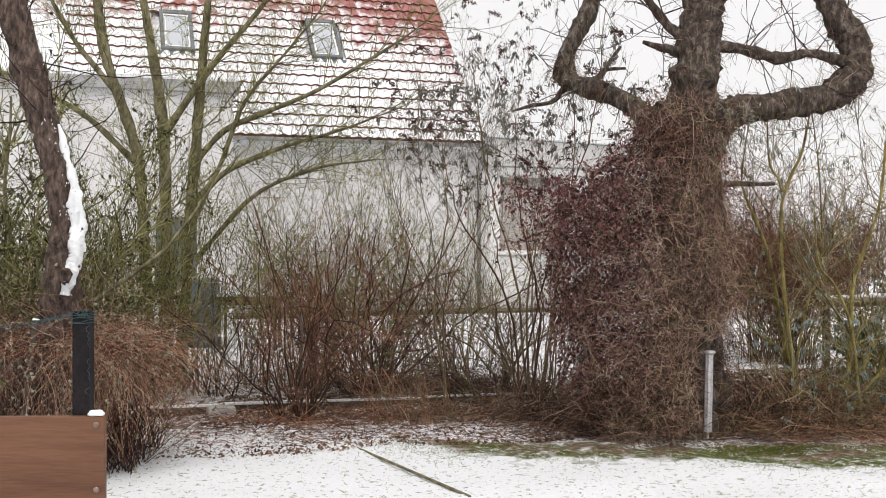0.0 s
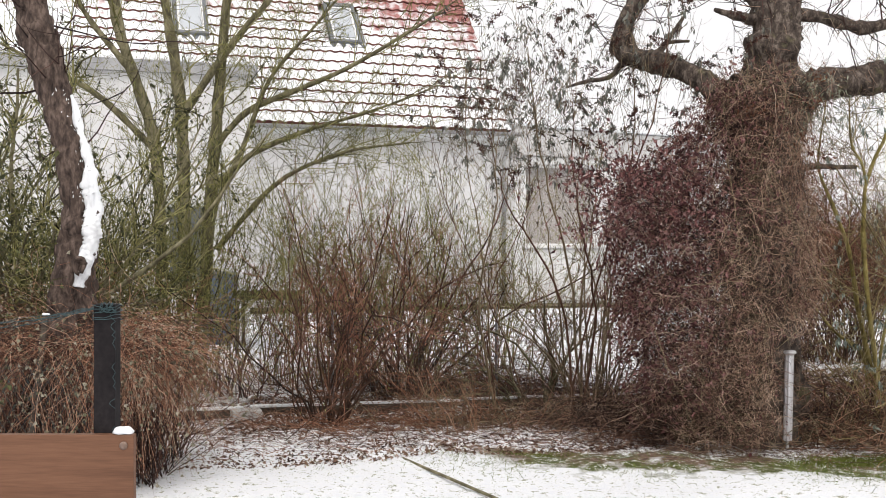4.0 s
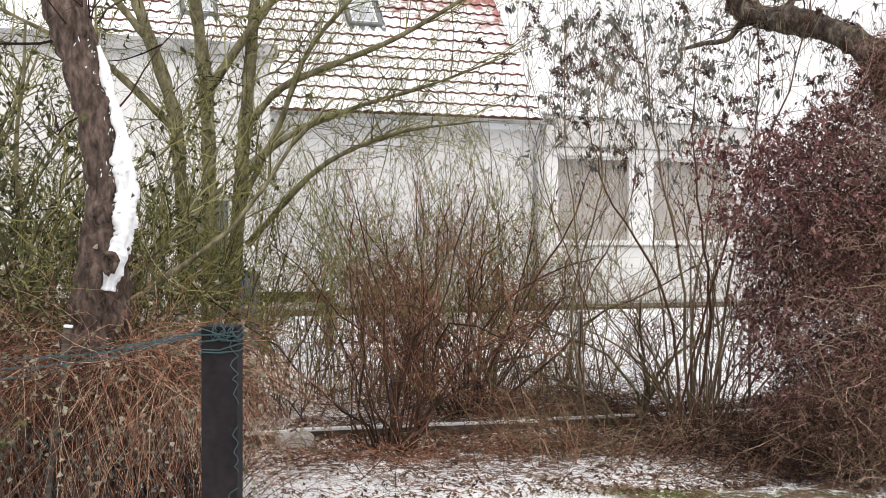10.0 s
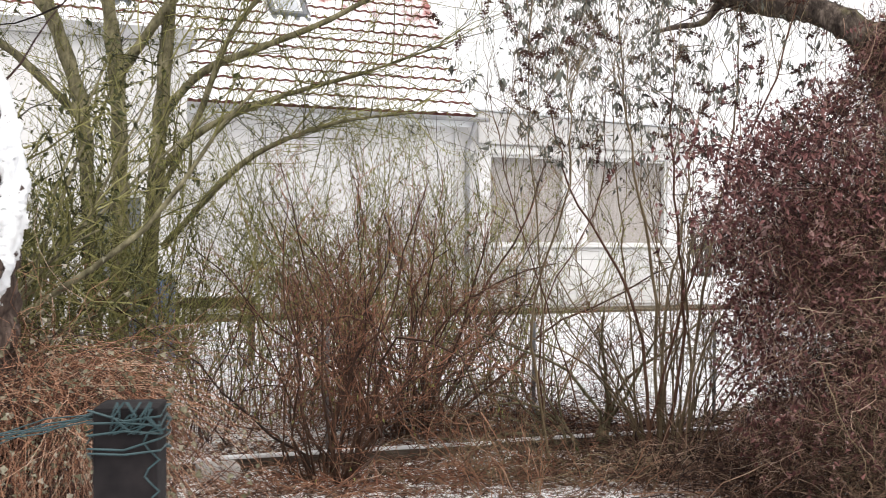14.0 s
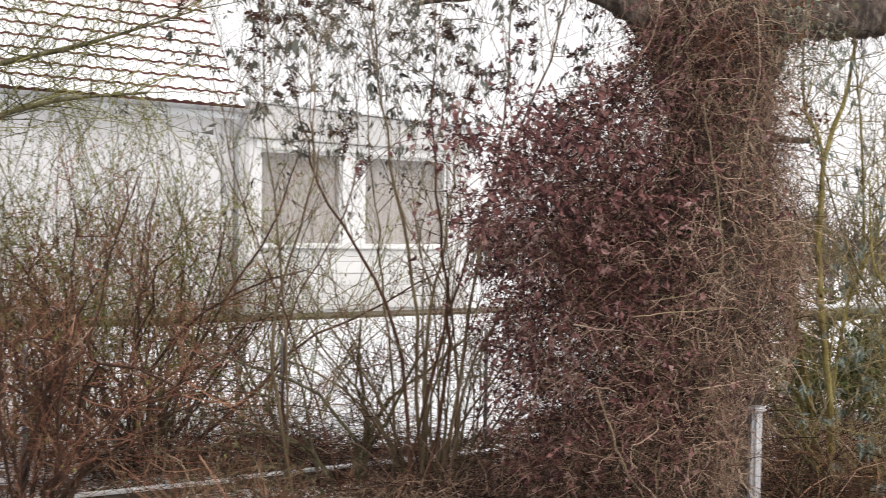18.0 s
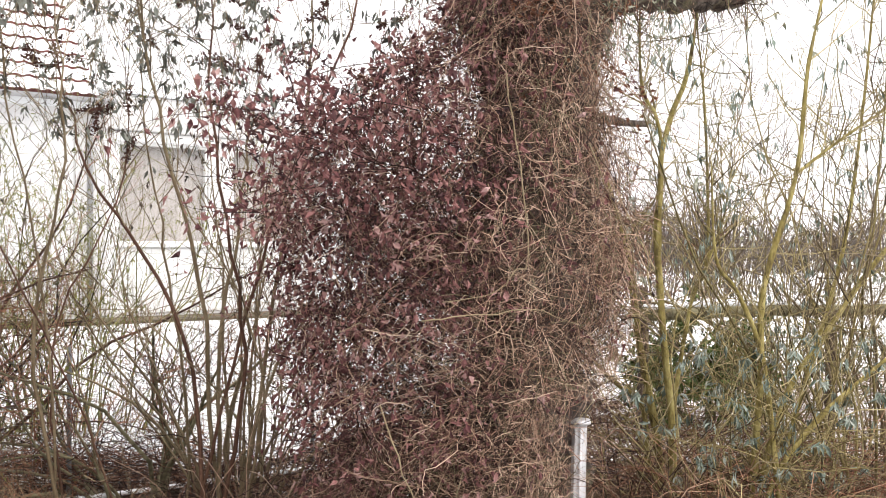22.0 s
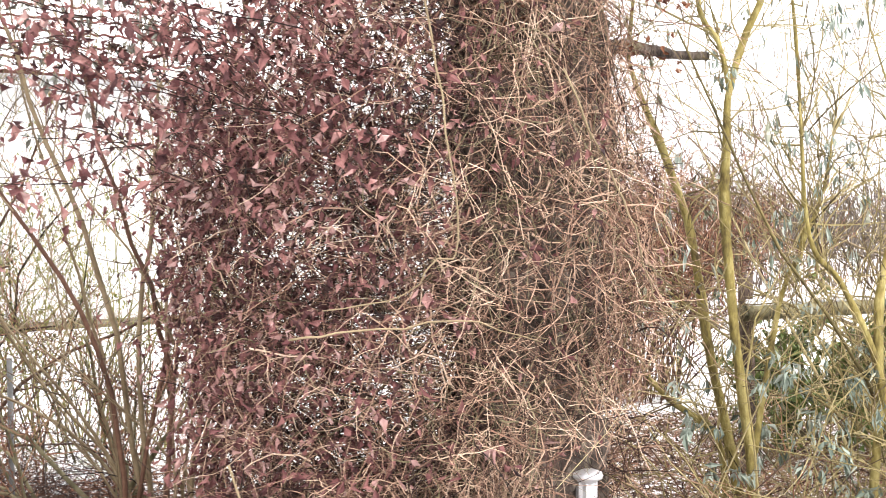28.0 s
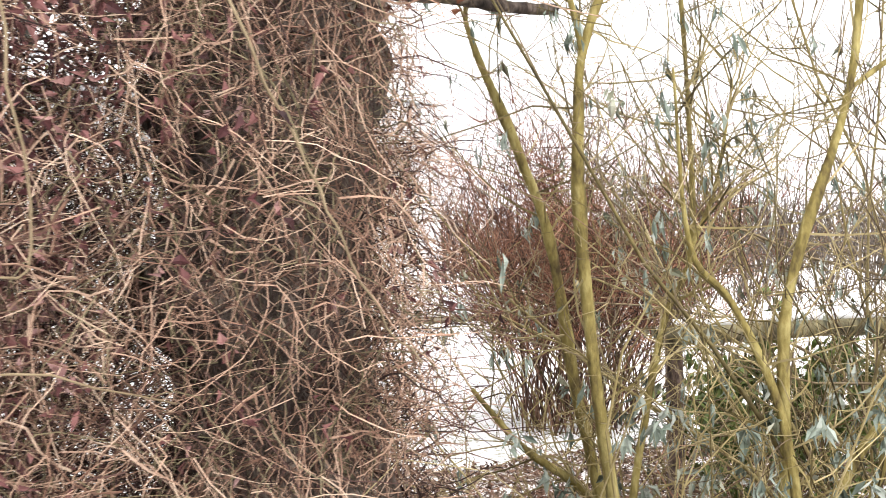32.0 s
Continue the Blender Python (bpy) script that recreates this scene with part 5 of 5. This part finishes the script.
# buds and catkins on the twigs
cat = Buf()
hang_leaves(cat, gt_tips, rng, 5200, 0.034, 1.6, 0.28)
part("catkin_mass", cat.moved(G0), leaf_spring, gt, "small yellow-green buds and catkins", kind="stuff")

# ---- snow-backed leaning trunk ----
lt = thing("leaning_trunk", "curved dark trunk with snow packed along one side", "tree", (-2.3, 5.35, 0))
L0 = (-2.3, 5.35, 0)
trunk_ctrl = [(-2.42, 5.4, -0.05, 0.15), (-2.37, 5.38, 0.8, 0.16), (-2.31, 5.36, 1.25, 0.128), (-2.28, 5.36, 1.6, 0.105), (-2.3, 5.37, 2.0, 0.1), (-2.395, 5.4, 2.4, 0.1), (-2.52, 5.42, 2.8, 0.105), (-2.64, 5.45, 3.2, 0.1), (-2.8, 5.5, 3.9, 0.085)]
o, line = tree_part("trunk", trunk_ctrl, bark_dark, lt, 71, L0, 24, 0.06, 0.2, per=14)
rng = seeded(72)
snow_bark = noise_mix(material("snow_on_bark", [(0.78, 0.8, 0.83), SNOW_C, (0.88, 0.89, 0.9)], scale=3, fine=30, rough=0.6, bump=0.5), (0.07, 0.045, 0.038), 17.0, 0.64, 0.68)
sb = Buf()
sl = line[(line[:, 2] > 1.27) & (line[:, 2] < 2.56)]
cuts = len(sl)
bulge = np.sin(np.linspace(0.8, np.pi, cuts)) ** 0.7
pts = sl[:, :3] + np.stack([sl[:, 3] * (0.95 - 0.55 * np.clip((1.62 - sl[:, 2]) / 0.3, 0, 1)) + 0.02, -sl[:, 3] * (0.6 + 0.3 * np.clip((1.62 - sl[:, 2]) / 0.3, 0, 1)), np.zeros(cuts)], 1)
sb, _ = limb(np.column_stack([pts - np.array(L0), 0.004 + 0.043 * bulge])[::3], rng, 24, 9, 0.42, 0.2)
part("snow_strip", sb, snow_bark, lt, "strip of white snow", True)
# crumbs of snow caught in the bark beside the strip
crumbs = Buf()
for _ in range(90):
    i = int(len(sl) * rng.uniform(0, 1))
    q = sl[min(i, len(sl) - 1)]
    ang = -0.55 - abs(rng.normal(0, 0.4))
    c = q[:3] + np.array((np.cos(ang), np.sin(ang), 0)) * q[3] * 1.0 - np.array(L0)
    d = rng.normal(0, 0.4, 3) + np.array((0.1, 0, 1.0))
    d *= rng.uniform(0.003, 0.014) / np.linalg.norm(d)
    w = rng.uniform(0.0015, 0.0045)
    crumbs.tube([c - d, c - d * 0.4, c + d * 0.4, c + d], [0.001, w, w * 0.8, 0.001], 6, 0.3, rng)
part("snow_dusting", crumbs, snow, lt, "crumbs of snow in the bark", True, kind="stuff")
knot = Buf()
for k, (rx, rz, rad) in enumerate(((0.036, 0.05, 0.013), (0.022, 0.034, 0.014), (0.008, 0.014, 0.016))):
    u = np.linspace(0, 2 * np.pi, 17)
    wob = 1 + 0.14 * np.sin(3 * u + k)
    knot.tube(np.stack([-2.215 + rx * wob * np.cos(u), 5.185 + 0.012 * k + 0 * u, 1.42 + rz * wob * np.sin(u)], 1), np.full(17, rad), 8, 0.2, seeded(73))
part("knot", knot.moved(L0), bark_dark, lt, "dark bark knot", True)
b = Buf()
twigs_on(b, line, rng, 16, 0.8, 0.008, 0.1, 2, 1.0, 0.5, 0.3)
b.moved(L0)
part("twig_mass", b, twig_dark, lt, kind="stuff")


# ---- weeping mound ----
def mound():
    s = thing("weeping_mound", "mound of cascading rust-brown bare stems", "shrub", (-2.5, 5.6, 0))
    off = np.array((-2.5, 5.6, 0))
    rng = seeded(81)
    a_, b_, lf = Buf(), Buf(), Buf()
    for i in range(11500):
        x = rng.uniform(-4.3, -1.75)
        end = max(0.0, (x + 2.1) / 0.4)
        p = np.array((x, 5.62 + rng.normal(0, 0.28), 0.93 + 0.05 * np.sin(3 * x) - 0.15 * end + rng.normal(0, 0.06)))
        ang = rng.normal(-np.pi / 2, 0.7) if x < -2.1 else rng.normal(-0.95, 0.8)
        out = rng.uniform(0.1, 0.55)
        d = np.array((np.cos(ang) * out, np.sin(ang) * out, rng.uniform(-0.3, 0.3)))
        line = arc(p, d, rng.uniform(0.2, 1.2 - 0.35 * end), rng, (rng.normal(0, 0.35) - 0.2 * end, 0, -2.2 * rng.uniform(0.6, 1.5)), 1.0, 8)
        line[:, 2] = np.maximum(line[:, 2], rng.uniform(0.0, 0.06))
        r = rng.uniform(0.0008, 0.0019)
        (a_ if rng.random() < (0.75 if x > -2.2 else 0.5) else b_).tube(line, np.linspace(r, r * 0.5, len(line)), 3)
        for _ in range(rng.integers(0, 4)):
            q = line[rng.integers(2, len(line))]
            le2 = rng.uniform(0.012, 0.034)
            lf.leaf(q, rng.normal(0, 1, 3), rng.normal(0, 1, 3), le2, le2 * 0.9, 0.2)
    # inner stems at the foot, their dark colour standing in for shade
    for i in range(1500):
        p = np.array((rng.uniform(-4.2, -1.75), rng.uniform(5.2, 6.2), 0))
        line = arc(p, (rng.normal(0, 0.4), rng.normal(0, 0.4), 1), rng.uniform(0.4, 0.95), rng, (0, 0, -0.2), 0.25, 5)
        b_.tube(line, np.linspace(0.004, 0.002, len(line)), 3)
    for bb in (a_, b_, lf):
        bb.moved(off)
    part("hanging_stem_mass", a_, twig_rust, s, kind="stuff")
    part("inner_stem_mass", b_, twig_dark, s, "inner stems, coloured dark for the shade in the mound", kind="stuff")
    part("foliage", lf, leaf_pale, s, "small pale leaves", kind="stuff")


mound()

# ---- raised bed board, post, wire ----
panel = thing("board_fence", "low brown varnished board fence with round bolts", "fence", (-0.972, 1.945, 0.045))
part("board", bevelled((-2.6, -0.018, 0.35), (0.0, 0.018, 0.88), 0.005), board_wood, panel)
part("board", bevelled((-2.6, -0.018, -0.06), (0.0, 0.018, 0.345), 0.005), board_wood, panel)
for x in (-0.033, -1.3, -2.56):
    for z in (0.845, 0.58, 0.28, 0.1):
        bm = bmesh.new()
        bmesh.ops.create_uvsphere(bm, u_segments=14, v_segments=8, radius=0.014)
        for v in bm.verts:
            v.co = Vector((v.co.x + x, v.co.y * 0.5 - 0.019, v.co.z + z))
        part("bolt", bm, bolt_metal, panel, "round bronze bolt head", True)
part("strut", bevelled((-2.6, 0.02, -0.1), (-2.53, 0.09, 0.86), 0.004), post_black, panel)


stake = thing("garden_stake", "grey weathered wooden stake leaning in the mound", "stake", (-2.5, 4.98, -0.12))
o = part("shaft", bevelled((-0.017, -0.012, -0.05), (0.017, 0.012, 1.24), 0.003), old_wood, stake)
o.rotation_euler = (0, radians(7), 0)
o = part("snow_cap", bevelled((-0.02, -0.014, 1.243), (0.02, 0.014, 1.257), 0.005), snow, stake, "snow on its end")
o.rotation_euler = (0, radians(7), 0)


def snow_lump(at, size, k):
    bm = bmesh.new()
    bmesh.ops.create_icosphere(bm, subdivisions=3, radius=1)
    for v in bm.verts:
        n_ = noise.noise(v.co * 1.7 + Vector((k, k, k)))
        v.co = Vector((v.co.x * size[0], v.co.y * size[1], max(v.co.z, -0.3) * size[2])) * (1 + 0.25 * n_)
    o = part("snow_clump", bm, snow, None, "", True)
    o.location = at
    return tagged(o, "small clump of fresh snow on the board edge", "snow")


snow_lump((-1.012, 1.95, 0.932), (0.034, 0.03, 0.018), 1.0)

fp = thing("fence_post", "square black-brown post with green wire tied to its top", "post", (-1.08, 2.0, 0))
part("shaft", bevelled((-0.035, -0.035, 0.0), (0.035, 0.035, 1.352), 0.004), post_black, fp)
rng = seeded(91)
b = Buf()
for k in range(5):
    z = 1.346 - 0.012 * k + rng.normal(0, 0.003)
    ring = [(c[0] * 0.039, c[1] * 0.039, z + rng.normal(0, 0.006)) for c in ((-1, -1), (0, -1.03), (1, -1), (1.03, 0), (1, 1), (-1, 1), (-1.03, 0), (-1, -1))]
    b.tube(ring, [0.0013] * len(ring), 4)
z = 1.334
while z > 0.3:
    step_ = rng.uniform(0.018, 0.04)
    if rng.random() < 0.8:
        i_ = 0.037 - rng.uniform(0.006, 0.02)
        loop = [(0.037, -0.036, z), (i_ + 0.004, -0.0395, z - step_ * 0.25), (i_, -0.039, z - step_ * 0.5), (i_ + 0.006, -0.0395, z - step_ * 0.7), (0.038, -0.036, z - step_)]
        b.tube(loop, [0.001] * 5, 4)
    z -= step_
for k in range(9):
    x = rng.uniform(-0.01, 0.03)
    loop = [(x, -0.038, 1.359), (x + rng.normal(0, 0.008), -0.041, 1.344), (x + rng.normal(0, 0.012), -0.04, 1.324), (x + rng.normal(0.01, 0.01), -0.038, 1.339 + rng.normal(0, 0.01))]
    b.tube(loop, [0.0011] * 4, 4)
part("wire_tie", b, wire_green, fp, "green wire wound round the post", kind="stuff")
net = thing("wire_netting", "sagging bundle of green wire netting hung from the post", "wire netting", (-1.08, 2.0, 1.352))
for k in range(7):
    r2 = seeded(200 + k)
    sag, end = 0.075 + 0.008 * k, (-1.6, 0.0, -0.09 - 0.012 * k)
    u = np.linspace(0, 1, 26)
    pts = np.stack([-0.03 + end[0] * u, 0.012 * np.sin(40 * u + k) + r2.normal(0, 0.003, 26), -0.012 + end[2] * u - 4 * sag * u * (1 - u) * 0.6 + 0.006 * np.sin(55 * u + 2 * k)], 1)
    b = Buf()
    b.tube(pts, [0.0008] * 26, 4)
    part("wire_strand", b, wire_green, net)
b = Buf()
# a sheet of hexagonal mesh below the bundle
for i in range(46):
    for j in range(12):
        x = -0.06 - 0.034 * i
        z = -0.19 - 0.03 * j - 0.012 * math.sin(i * 0.2)
        y = 0.01 * math.sin(i * 0.7 + j)
        o_ = 0.017 if j % 2 else 0
        p0 = np.array((x + o_, y, z))
        b.tube([p0, p0 + (0.017, 0, -0.03)], [0.0005] * 2, 3)
        b.tube([p0, p0 + (-0.017, 0, -0.03)], [0.0005] * 2, 3)
part("mesh", b, wire_green, net, "fine hexagonal wire mesh")
hose = thing("garden_hose", "dark blue hose bent over the bed", "hose", (-1.8, 2.5, -0.06))
line = smooth_line([(-0.16, 0, 0.75, 0.011), (-0.12, 0, 0.93, 0.011), (-0.03, 0, 1.0, 0.011), (0.06, 0, 0.96, 0.011), (0.1, 0, 0.85, 0.011), (0.11, 0, 0.6, 0.011), (0.12, 0.0, 0.02, 0.011)], 6)
b = Buf()
b.tube(line[:, :3], line[:, 3], 10)
part("tube", b, hose_blue, hose, "", True)

# ---- metal post ----
mp = thing("metal_post", "leaning galvanised fluted metal post with a cap", "post", (2.725, 6.5, 0))
b = Buf()
flutes = 16
ang = np.arange(flutes) * 2 * np.pi / flutes
v, f = [], []
for z in (0.07, 0.3, 0.5, 0.72):
    for i, a in enumerate(ang):
        r = 0.034 if i % 2 else 0.029
        v.append((r * np.cos(a) + 0.02 * z, r * np.sin(a), z))
for k in range(3):
    for i in range(flutes):
        f.append((k * flutes + i, k * flutes + (i + 1) % flutes, (k + 1) * flutes + (i + 1) % flutes, (k + 1) * flutes + i))
f.append(tuple(range(flutes))[::-1])
b.add(v, f)
part("shaft", b, galvanised, mp, "pale fluted metal shaft")
b = Buf()
b.tube([(0.014, 0, 0.715), (0.014, 0, 0.725), (0.0145, 0, 0.733), (0.015, 0, 0.74), (0.015, 0, 0.752), (0.015, 0, 0.758)], [0.03, 0.036, 0.05, 0.052, 0.046, 0.01], 18)
part("cap", b, galvanised, mp, "round metal cap", True)
b = Buf()
b.tube([(0, 0, -0.1), (0.001, 0, 0.072)], [0.011, 0.011], 8)
part("spike", b, zinc, mp, "thin metal ground spike", True)

# ---- edging, wood on the lawn, stone ----
edging = thing("bed_edging", "row of low dark timber edging planks topped with snow", "edging", (0, 0, 0), kind="structure")
rng = seeded(95)
for i in range(5):
    x0 = -2.6 + 0.98 * i
    bm = bevelled((0, -0.018, -0.12), (0.965, 0.018, 0.085), 0.006)
    o = part("edging_plank", bm, old_wood, edging)
    o.matrix_local = pose(x0, kerb_y(x0) + rng.normal(0, 0.008), 0.0 + rng.normal(0, 0.005), rng.normal(0, 1.5), rng.normal(0, 0.5), 14.04)
    sn = bevelled((0.005, -0.026, 0.075), (0.96, 0.026, 0.092 + rng.uniform(0.004, 0.012)), 0.007)
    o2 = part("snow_cover", sn, snow, o, "thin snow")
batten = thing("timber_batten", "thin weathered batten lying in the snow", "timber", (-0.2, 6.15, 0.02))
part("plank", bevelled((0, -0.009, -0.02), (1.9, 0.009, -0.004), 0.003), bark_green, batten)
batten.rotation_euler = (0, 0, radians(-64))
stone = part("kerb_block", bevelled((-0.13, -0.1, -0.02), (0.13, 0.1, 0.11), 0.02), concrete)
stone.location, stone.rotation_euler = (-1.6, 7.78, 0), (0, 0, 0.3)
tagged(stone, "pale snow-topped concrete block at the bed's end", "block")


# ---- leaf litter, grass blades, fallen twigs ----
def scatter():
    rng = seeded(401)
    lv, gr, tw, moss = Buf(), Buf(), Buf(), Buf()
    for i in range(24000):
        x = rng.uniform(-1.7, 6.0)
        y = kerb_y(x) - rng.uniform(-0.6, 2.3)
        z = float(ground_z(x, y) + lumps(x, y)) + 0.012
        le = rng.uniform(0.015, 0.046)
        lv.leaf(np.array((x, y, z)), rng.normal(0, 1, 3) * np.array((1, 1, 0.25)), rng.normal(0, 1, 3) * np.array((1, 1, 0.4)), le, le * 0.6, rng.uniform(-0.6, 0.9))
    for i in range(2200):
        x = rng.uniform(-1.7, 6.0)
        y = kerb_y(x) - rng.uniform(0.0, 2.1)
        z = float(ground_z(x, y)) + 0.02
        a = arc((x, y, z), (rng.normal(0, 1), rng.normal(0, 1), rng.uniform(0, 0.7)), rng.uniform(0.08, 0.4), rng, (0, 0, -0.4), 0.35, 4)
        a[:, 2] = np.maximum(a[:, 2], z - 0.01)
        r = rng.uniform(0.001, 0.003)
        tw.tube(a, np.linspace(r, r * 0.5, 5), 3)
    for i in range(9000):
        x = rng.uniform(-2.0, 6.5)
        y = 6.2 - 0.16 * x + rng.normal(0, 0.28)
        if math.sin(2.3 * x + 1.0) + math.sin(5.1 * x) < rng.normal(0.1, 0.8):
            continue
        z = float(lumps(x, y)) - 0.01
        a = arc((x, y, z), (rng.normal(0, 0.7), rng.normal(0, 0.7), 1), rng.uniform(0.02, 0.06), rng, (0, 0, -0.5), 0.3, 2)
        gr.tube(a, [0.0018, 0.0014, 0.0005], 3)
    # thick mossy tufts at the lawn's edge
    for cx, cy, wx, wy, cnt in ((0.79, 6.36, 0.16, 0.05, 1300), (3.12, 6.1, 0.28, 0.09, 2400), (4.4, 6.0, 0.4, 0.1, 1500)):
        for i in range(cnt):
            x, y = rng.normal(cx, wx), rng.normal(cy, wy)
            z = float(lumps(x, y)) - 0.005
            a = arc((x, y, z), (rng.normal(0, 0.6), rng.normal(0, 0.6), 1), rng.uniform(0.012, 0.035), rng, (0, 0, -0.4), 0.3, 2)
            moss.tube(a, [0.0022, 0.0017, 0.0006], 3)
    for i in range(450):
        x, y = rng.uniform(-3, 6), rng.uniform(2.5, 6.0)
        a = arc((x, y, float(lumps(x, y)) - 0.01), (rng.normal(0, 0.7), rng.normal(0, 0.7), 0.8), rng.uniform(0.015, 0.04), rng, (0, 0, -0.5), 0.3, 2)
        gr.tube(a, [0.0015, 0.0012, 0.0005], 3)
    for nm, bb, mat, lab, cat in (("leaf_litter", lv, leaf_litter, "brown fallen leaves scattered over the bed", "leaves"), ("fallen_twigs", tw, twig_red, "thin dead twigs lying on the bed", "twigs"), ("grass_blades", gr, grass, "short green grass blades showing through snow", "grass"), ("moss", moss, moss_green, "bright yellow-green moss tufts at the lawn edge", "moss")):
        tagged(new(nm, bb.mesh(nm, mat)), lab, cat, kind="stuff")


scatter()


# ---- garden furniture by the wing ----
def garden_table():
    t = thing("garden_table", "small dark garden table with snow on its slats", "table", (-2.2, 13.2, 0.2))
    for k in range(5):
        sl = part("slat", bevelled((-0.45, -0.3 + 0.125 * k, 0.70), (0.45, -0.19 + 0.125 * k, 0.725), 0.004), old_wood, t)
        part("snow_cover", bevelled((-0.44, -0.295 + 0.125 * k, 0.727), (0.44, -0.2 + 0.125 * k, 0.75), 0.008), snow, sl, "thin snow")
    for x in (-0.4, 0.4):
        for y in (-0.24, 0.24):
            part("leg", bevelled((x - 0.02, y - 0.02, -0.05), (x + 0.02, y + 0.02, 0.698), 0.003), old_wood, t)
    for y in (-0.24, 0.24):
        part("rail", bevelled((-0.378, y - 0.015, 0.6), (0.378, y + 0.015, 0.69), 0.003), old_wood, t)
    c = thing("water_butt", "blue plastic water butt with a dark lid", "barrel", (-3.0, 13.6, 0.2))
    b = Buf()
    z = np.linspace(-0.05, 0.92, 14)
    r = 0.27 + 0.035 * np.sin(np.linspace(0, np.pi, 14)) + 0.008 * (np.arange(14) % 3 == 0)
    b.tube(np.stack([0 * z, 0 * z, z], 1), r, 24)
    part("body", b, blue_plastic, c, "", True)
    b = Buf()
    b.tube([(0, 0, 0.921), (0, 0, 0.95), (0, 0, 0.97)], [0.29, 0.29, 0.2], 24)
    part("lid", b, lead, c, "dark lid", True)


blue_plastic = material("faded_blue_plastic", [(0.05, 0.08, 0.16), (0.09, 0.13, 0.22), (0.14, 0.18, 0.26)], scale=3, rough=0.5, bump=0.05)
garden_table()


# ---- low brambles round the vine's foot and in the bed ----
def bramble(label, at, k, n, half, height, mats):
    s = thing("bramble", label, "bramble", at, "brambles")
    rng = seeded(k)
    bufs = [Buf() for _ in mats]
    for i in range(n):
        p = np.array((rng.normal(0, half[0]), rng.normal(0, half[1]), rng.uniform(0, 0.06)))
        d = np.array((rng.normal(0, 0.8), rng.normal(0, 0.6), rng.uniform(0.2, 1.2)))
        a = arc(p, d, rng.uniform(0.2, height * 1.7), rng, (0, 0, -1.6), 0.5, 7)
        a[:, 2] = np.maximum(a[:, 2], 0.01)
        r = rng.uniform(0.0012, 0.0036)
        bufs[rng.integers(len(mats))].tube(a, np.linspace(r, r * 0.5, len(a)), 3)
    for nm, bb, mat in zip(("cane_tangle", "shoot_tangle"), bufs, mats):
        part(nm, bb, mat, s, kind="stuff")


bramble("low tangle of dark brown brambles at the vine's foot", (1.45, 7.5, 0), 501, 1100, (0.3, 0.3), 0.62, (twig_dark, twig_tan))
bramble("low tangle of straw and brown dead stems", (0.55, 7.6, 0), 502, 520, (0.55, 0.35), 0.45, (twig_red, twig_straw))
bramble("low brown brambles behind the edging", (1.9, 8.5, 0), 503, 600, (0.5, 0.3), 0.5, (twig_dark, twig_red))
bramble("tangle of straw-coloured dead stems under the bushes", (3.9, 7.1, 0), 504, 1900, (0.6, 0.4), 0.75, (twig_rust, twig_straw))
bramble("dark tangle of dead stems between trunk and bushes", (3.35, 7.35, 0), 509, 1100, (0.3, 0.35), 0.85, (twig_dark, twig_brown))
bramble("straw and brown stems beside the fence", (5.0, 7.6, 0), 505, 1500, (0.7, 0.5), 0.75, (twig_red, twig_straw))
bramble("low rust-brown stems before the edging", (-0.85, 7.45, 0), 506, 260, (0.45, 0.16), 0.36, (twig_red, twig_rust))
bramble("tall dark tangle of dead stems behind the edging", (0.6, 9.3, 0.05), 508, 900, (0.6, 0.3), 0.8, (twig_dark, twig_red))
bramble("dark dead stems behind the edging", (-0.7, 9.1, 0.06), 507, 480, (1.1, 0.35), 0.45, (twig_dark, twig_red))

# ---- wire fence along the edging ----
wf = thing("wire_fence", "low grey wire mesh fence along the edging", "fence", (0, 0, 0.05))
b = Buf()
for i in range(95):
    x = -2.5 + 0.05 * i
    b.tube([(x, kerb_y(x) + 0.12, 0.0), (x, kerb_y(x) + 0.12, 0.85)], [0.0011] * 2, 3)
for j in range(17):
    z = 0.02 + 0.05 * j
    b.tube([(x, kerb_y(x) + 0.12, z) for x in np.linspace(-2.5, 2.2, 12)], [0.0011] * 12, 3)
part("wire_mesh", b, wire_grey, wf, kind="stuff")
for x in (-2.5, -0.9, 0.65, 2.2):
    b = Buf()
    b.tube([(x, kerb_y(x) + 0.14, -0.2), (x, kerb_y(x) + 0.14, 0.9)], [0.014] * 2, 8)
    part("post", b, wire_grey, wf, "thin dark metal post", True)
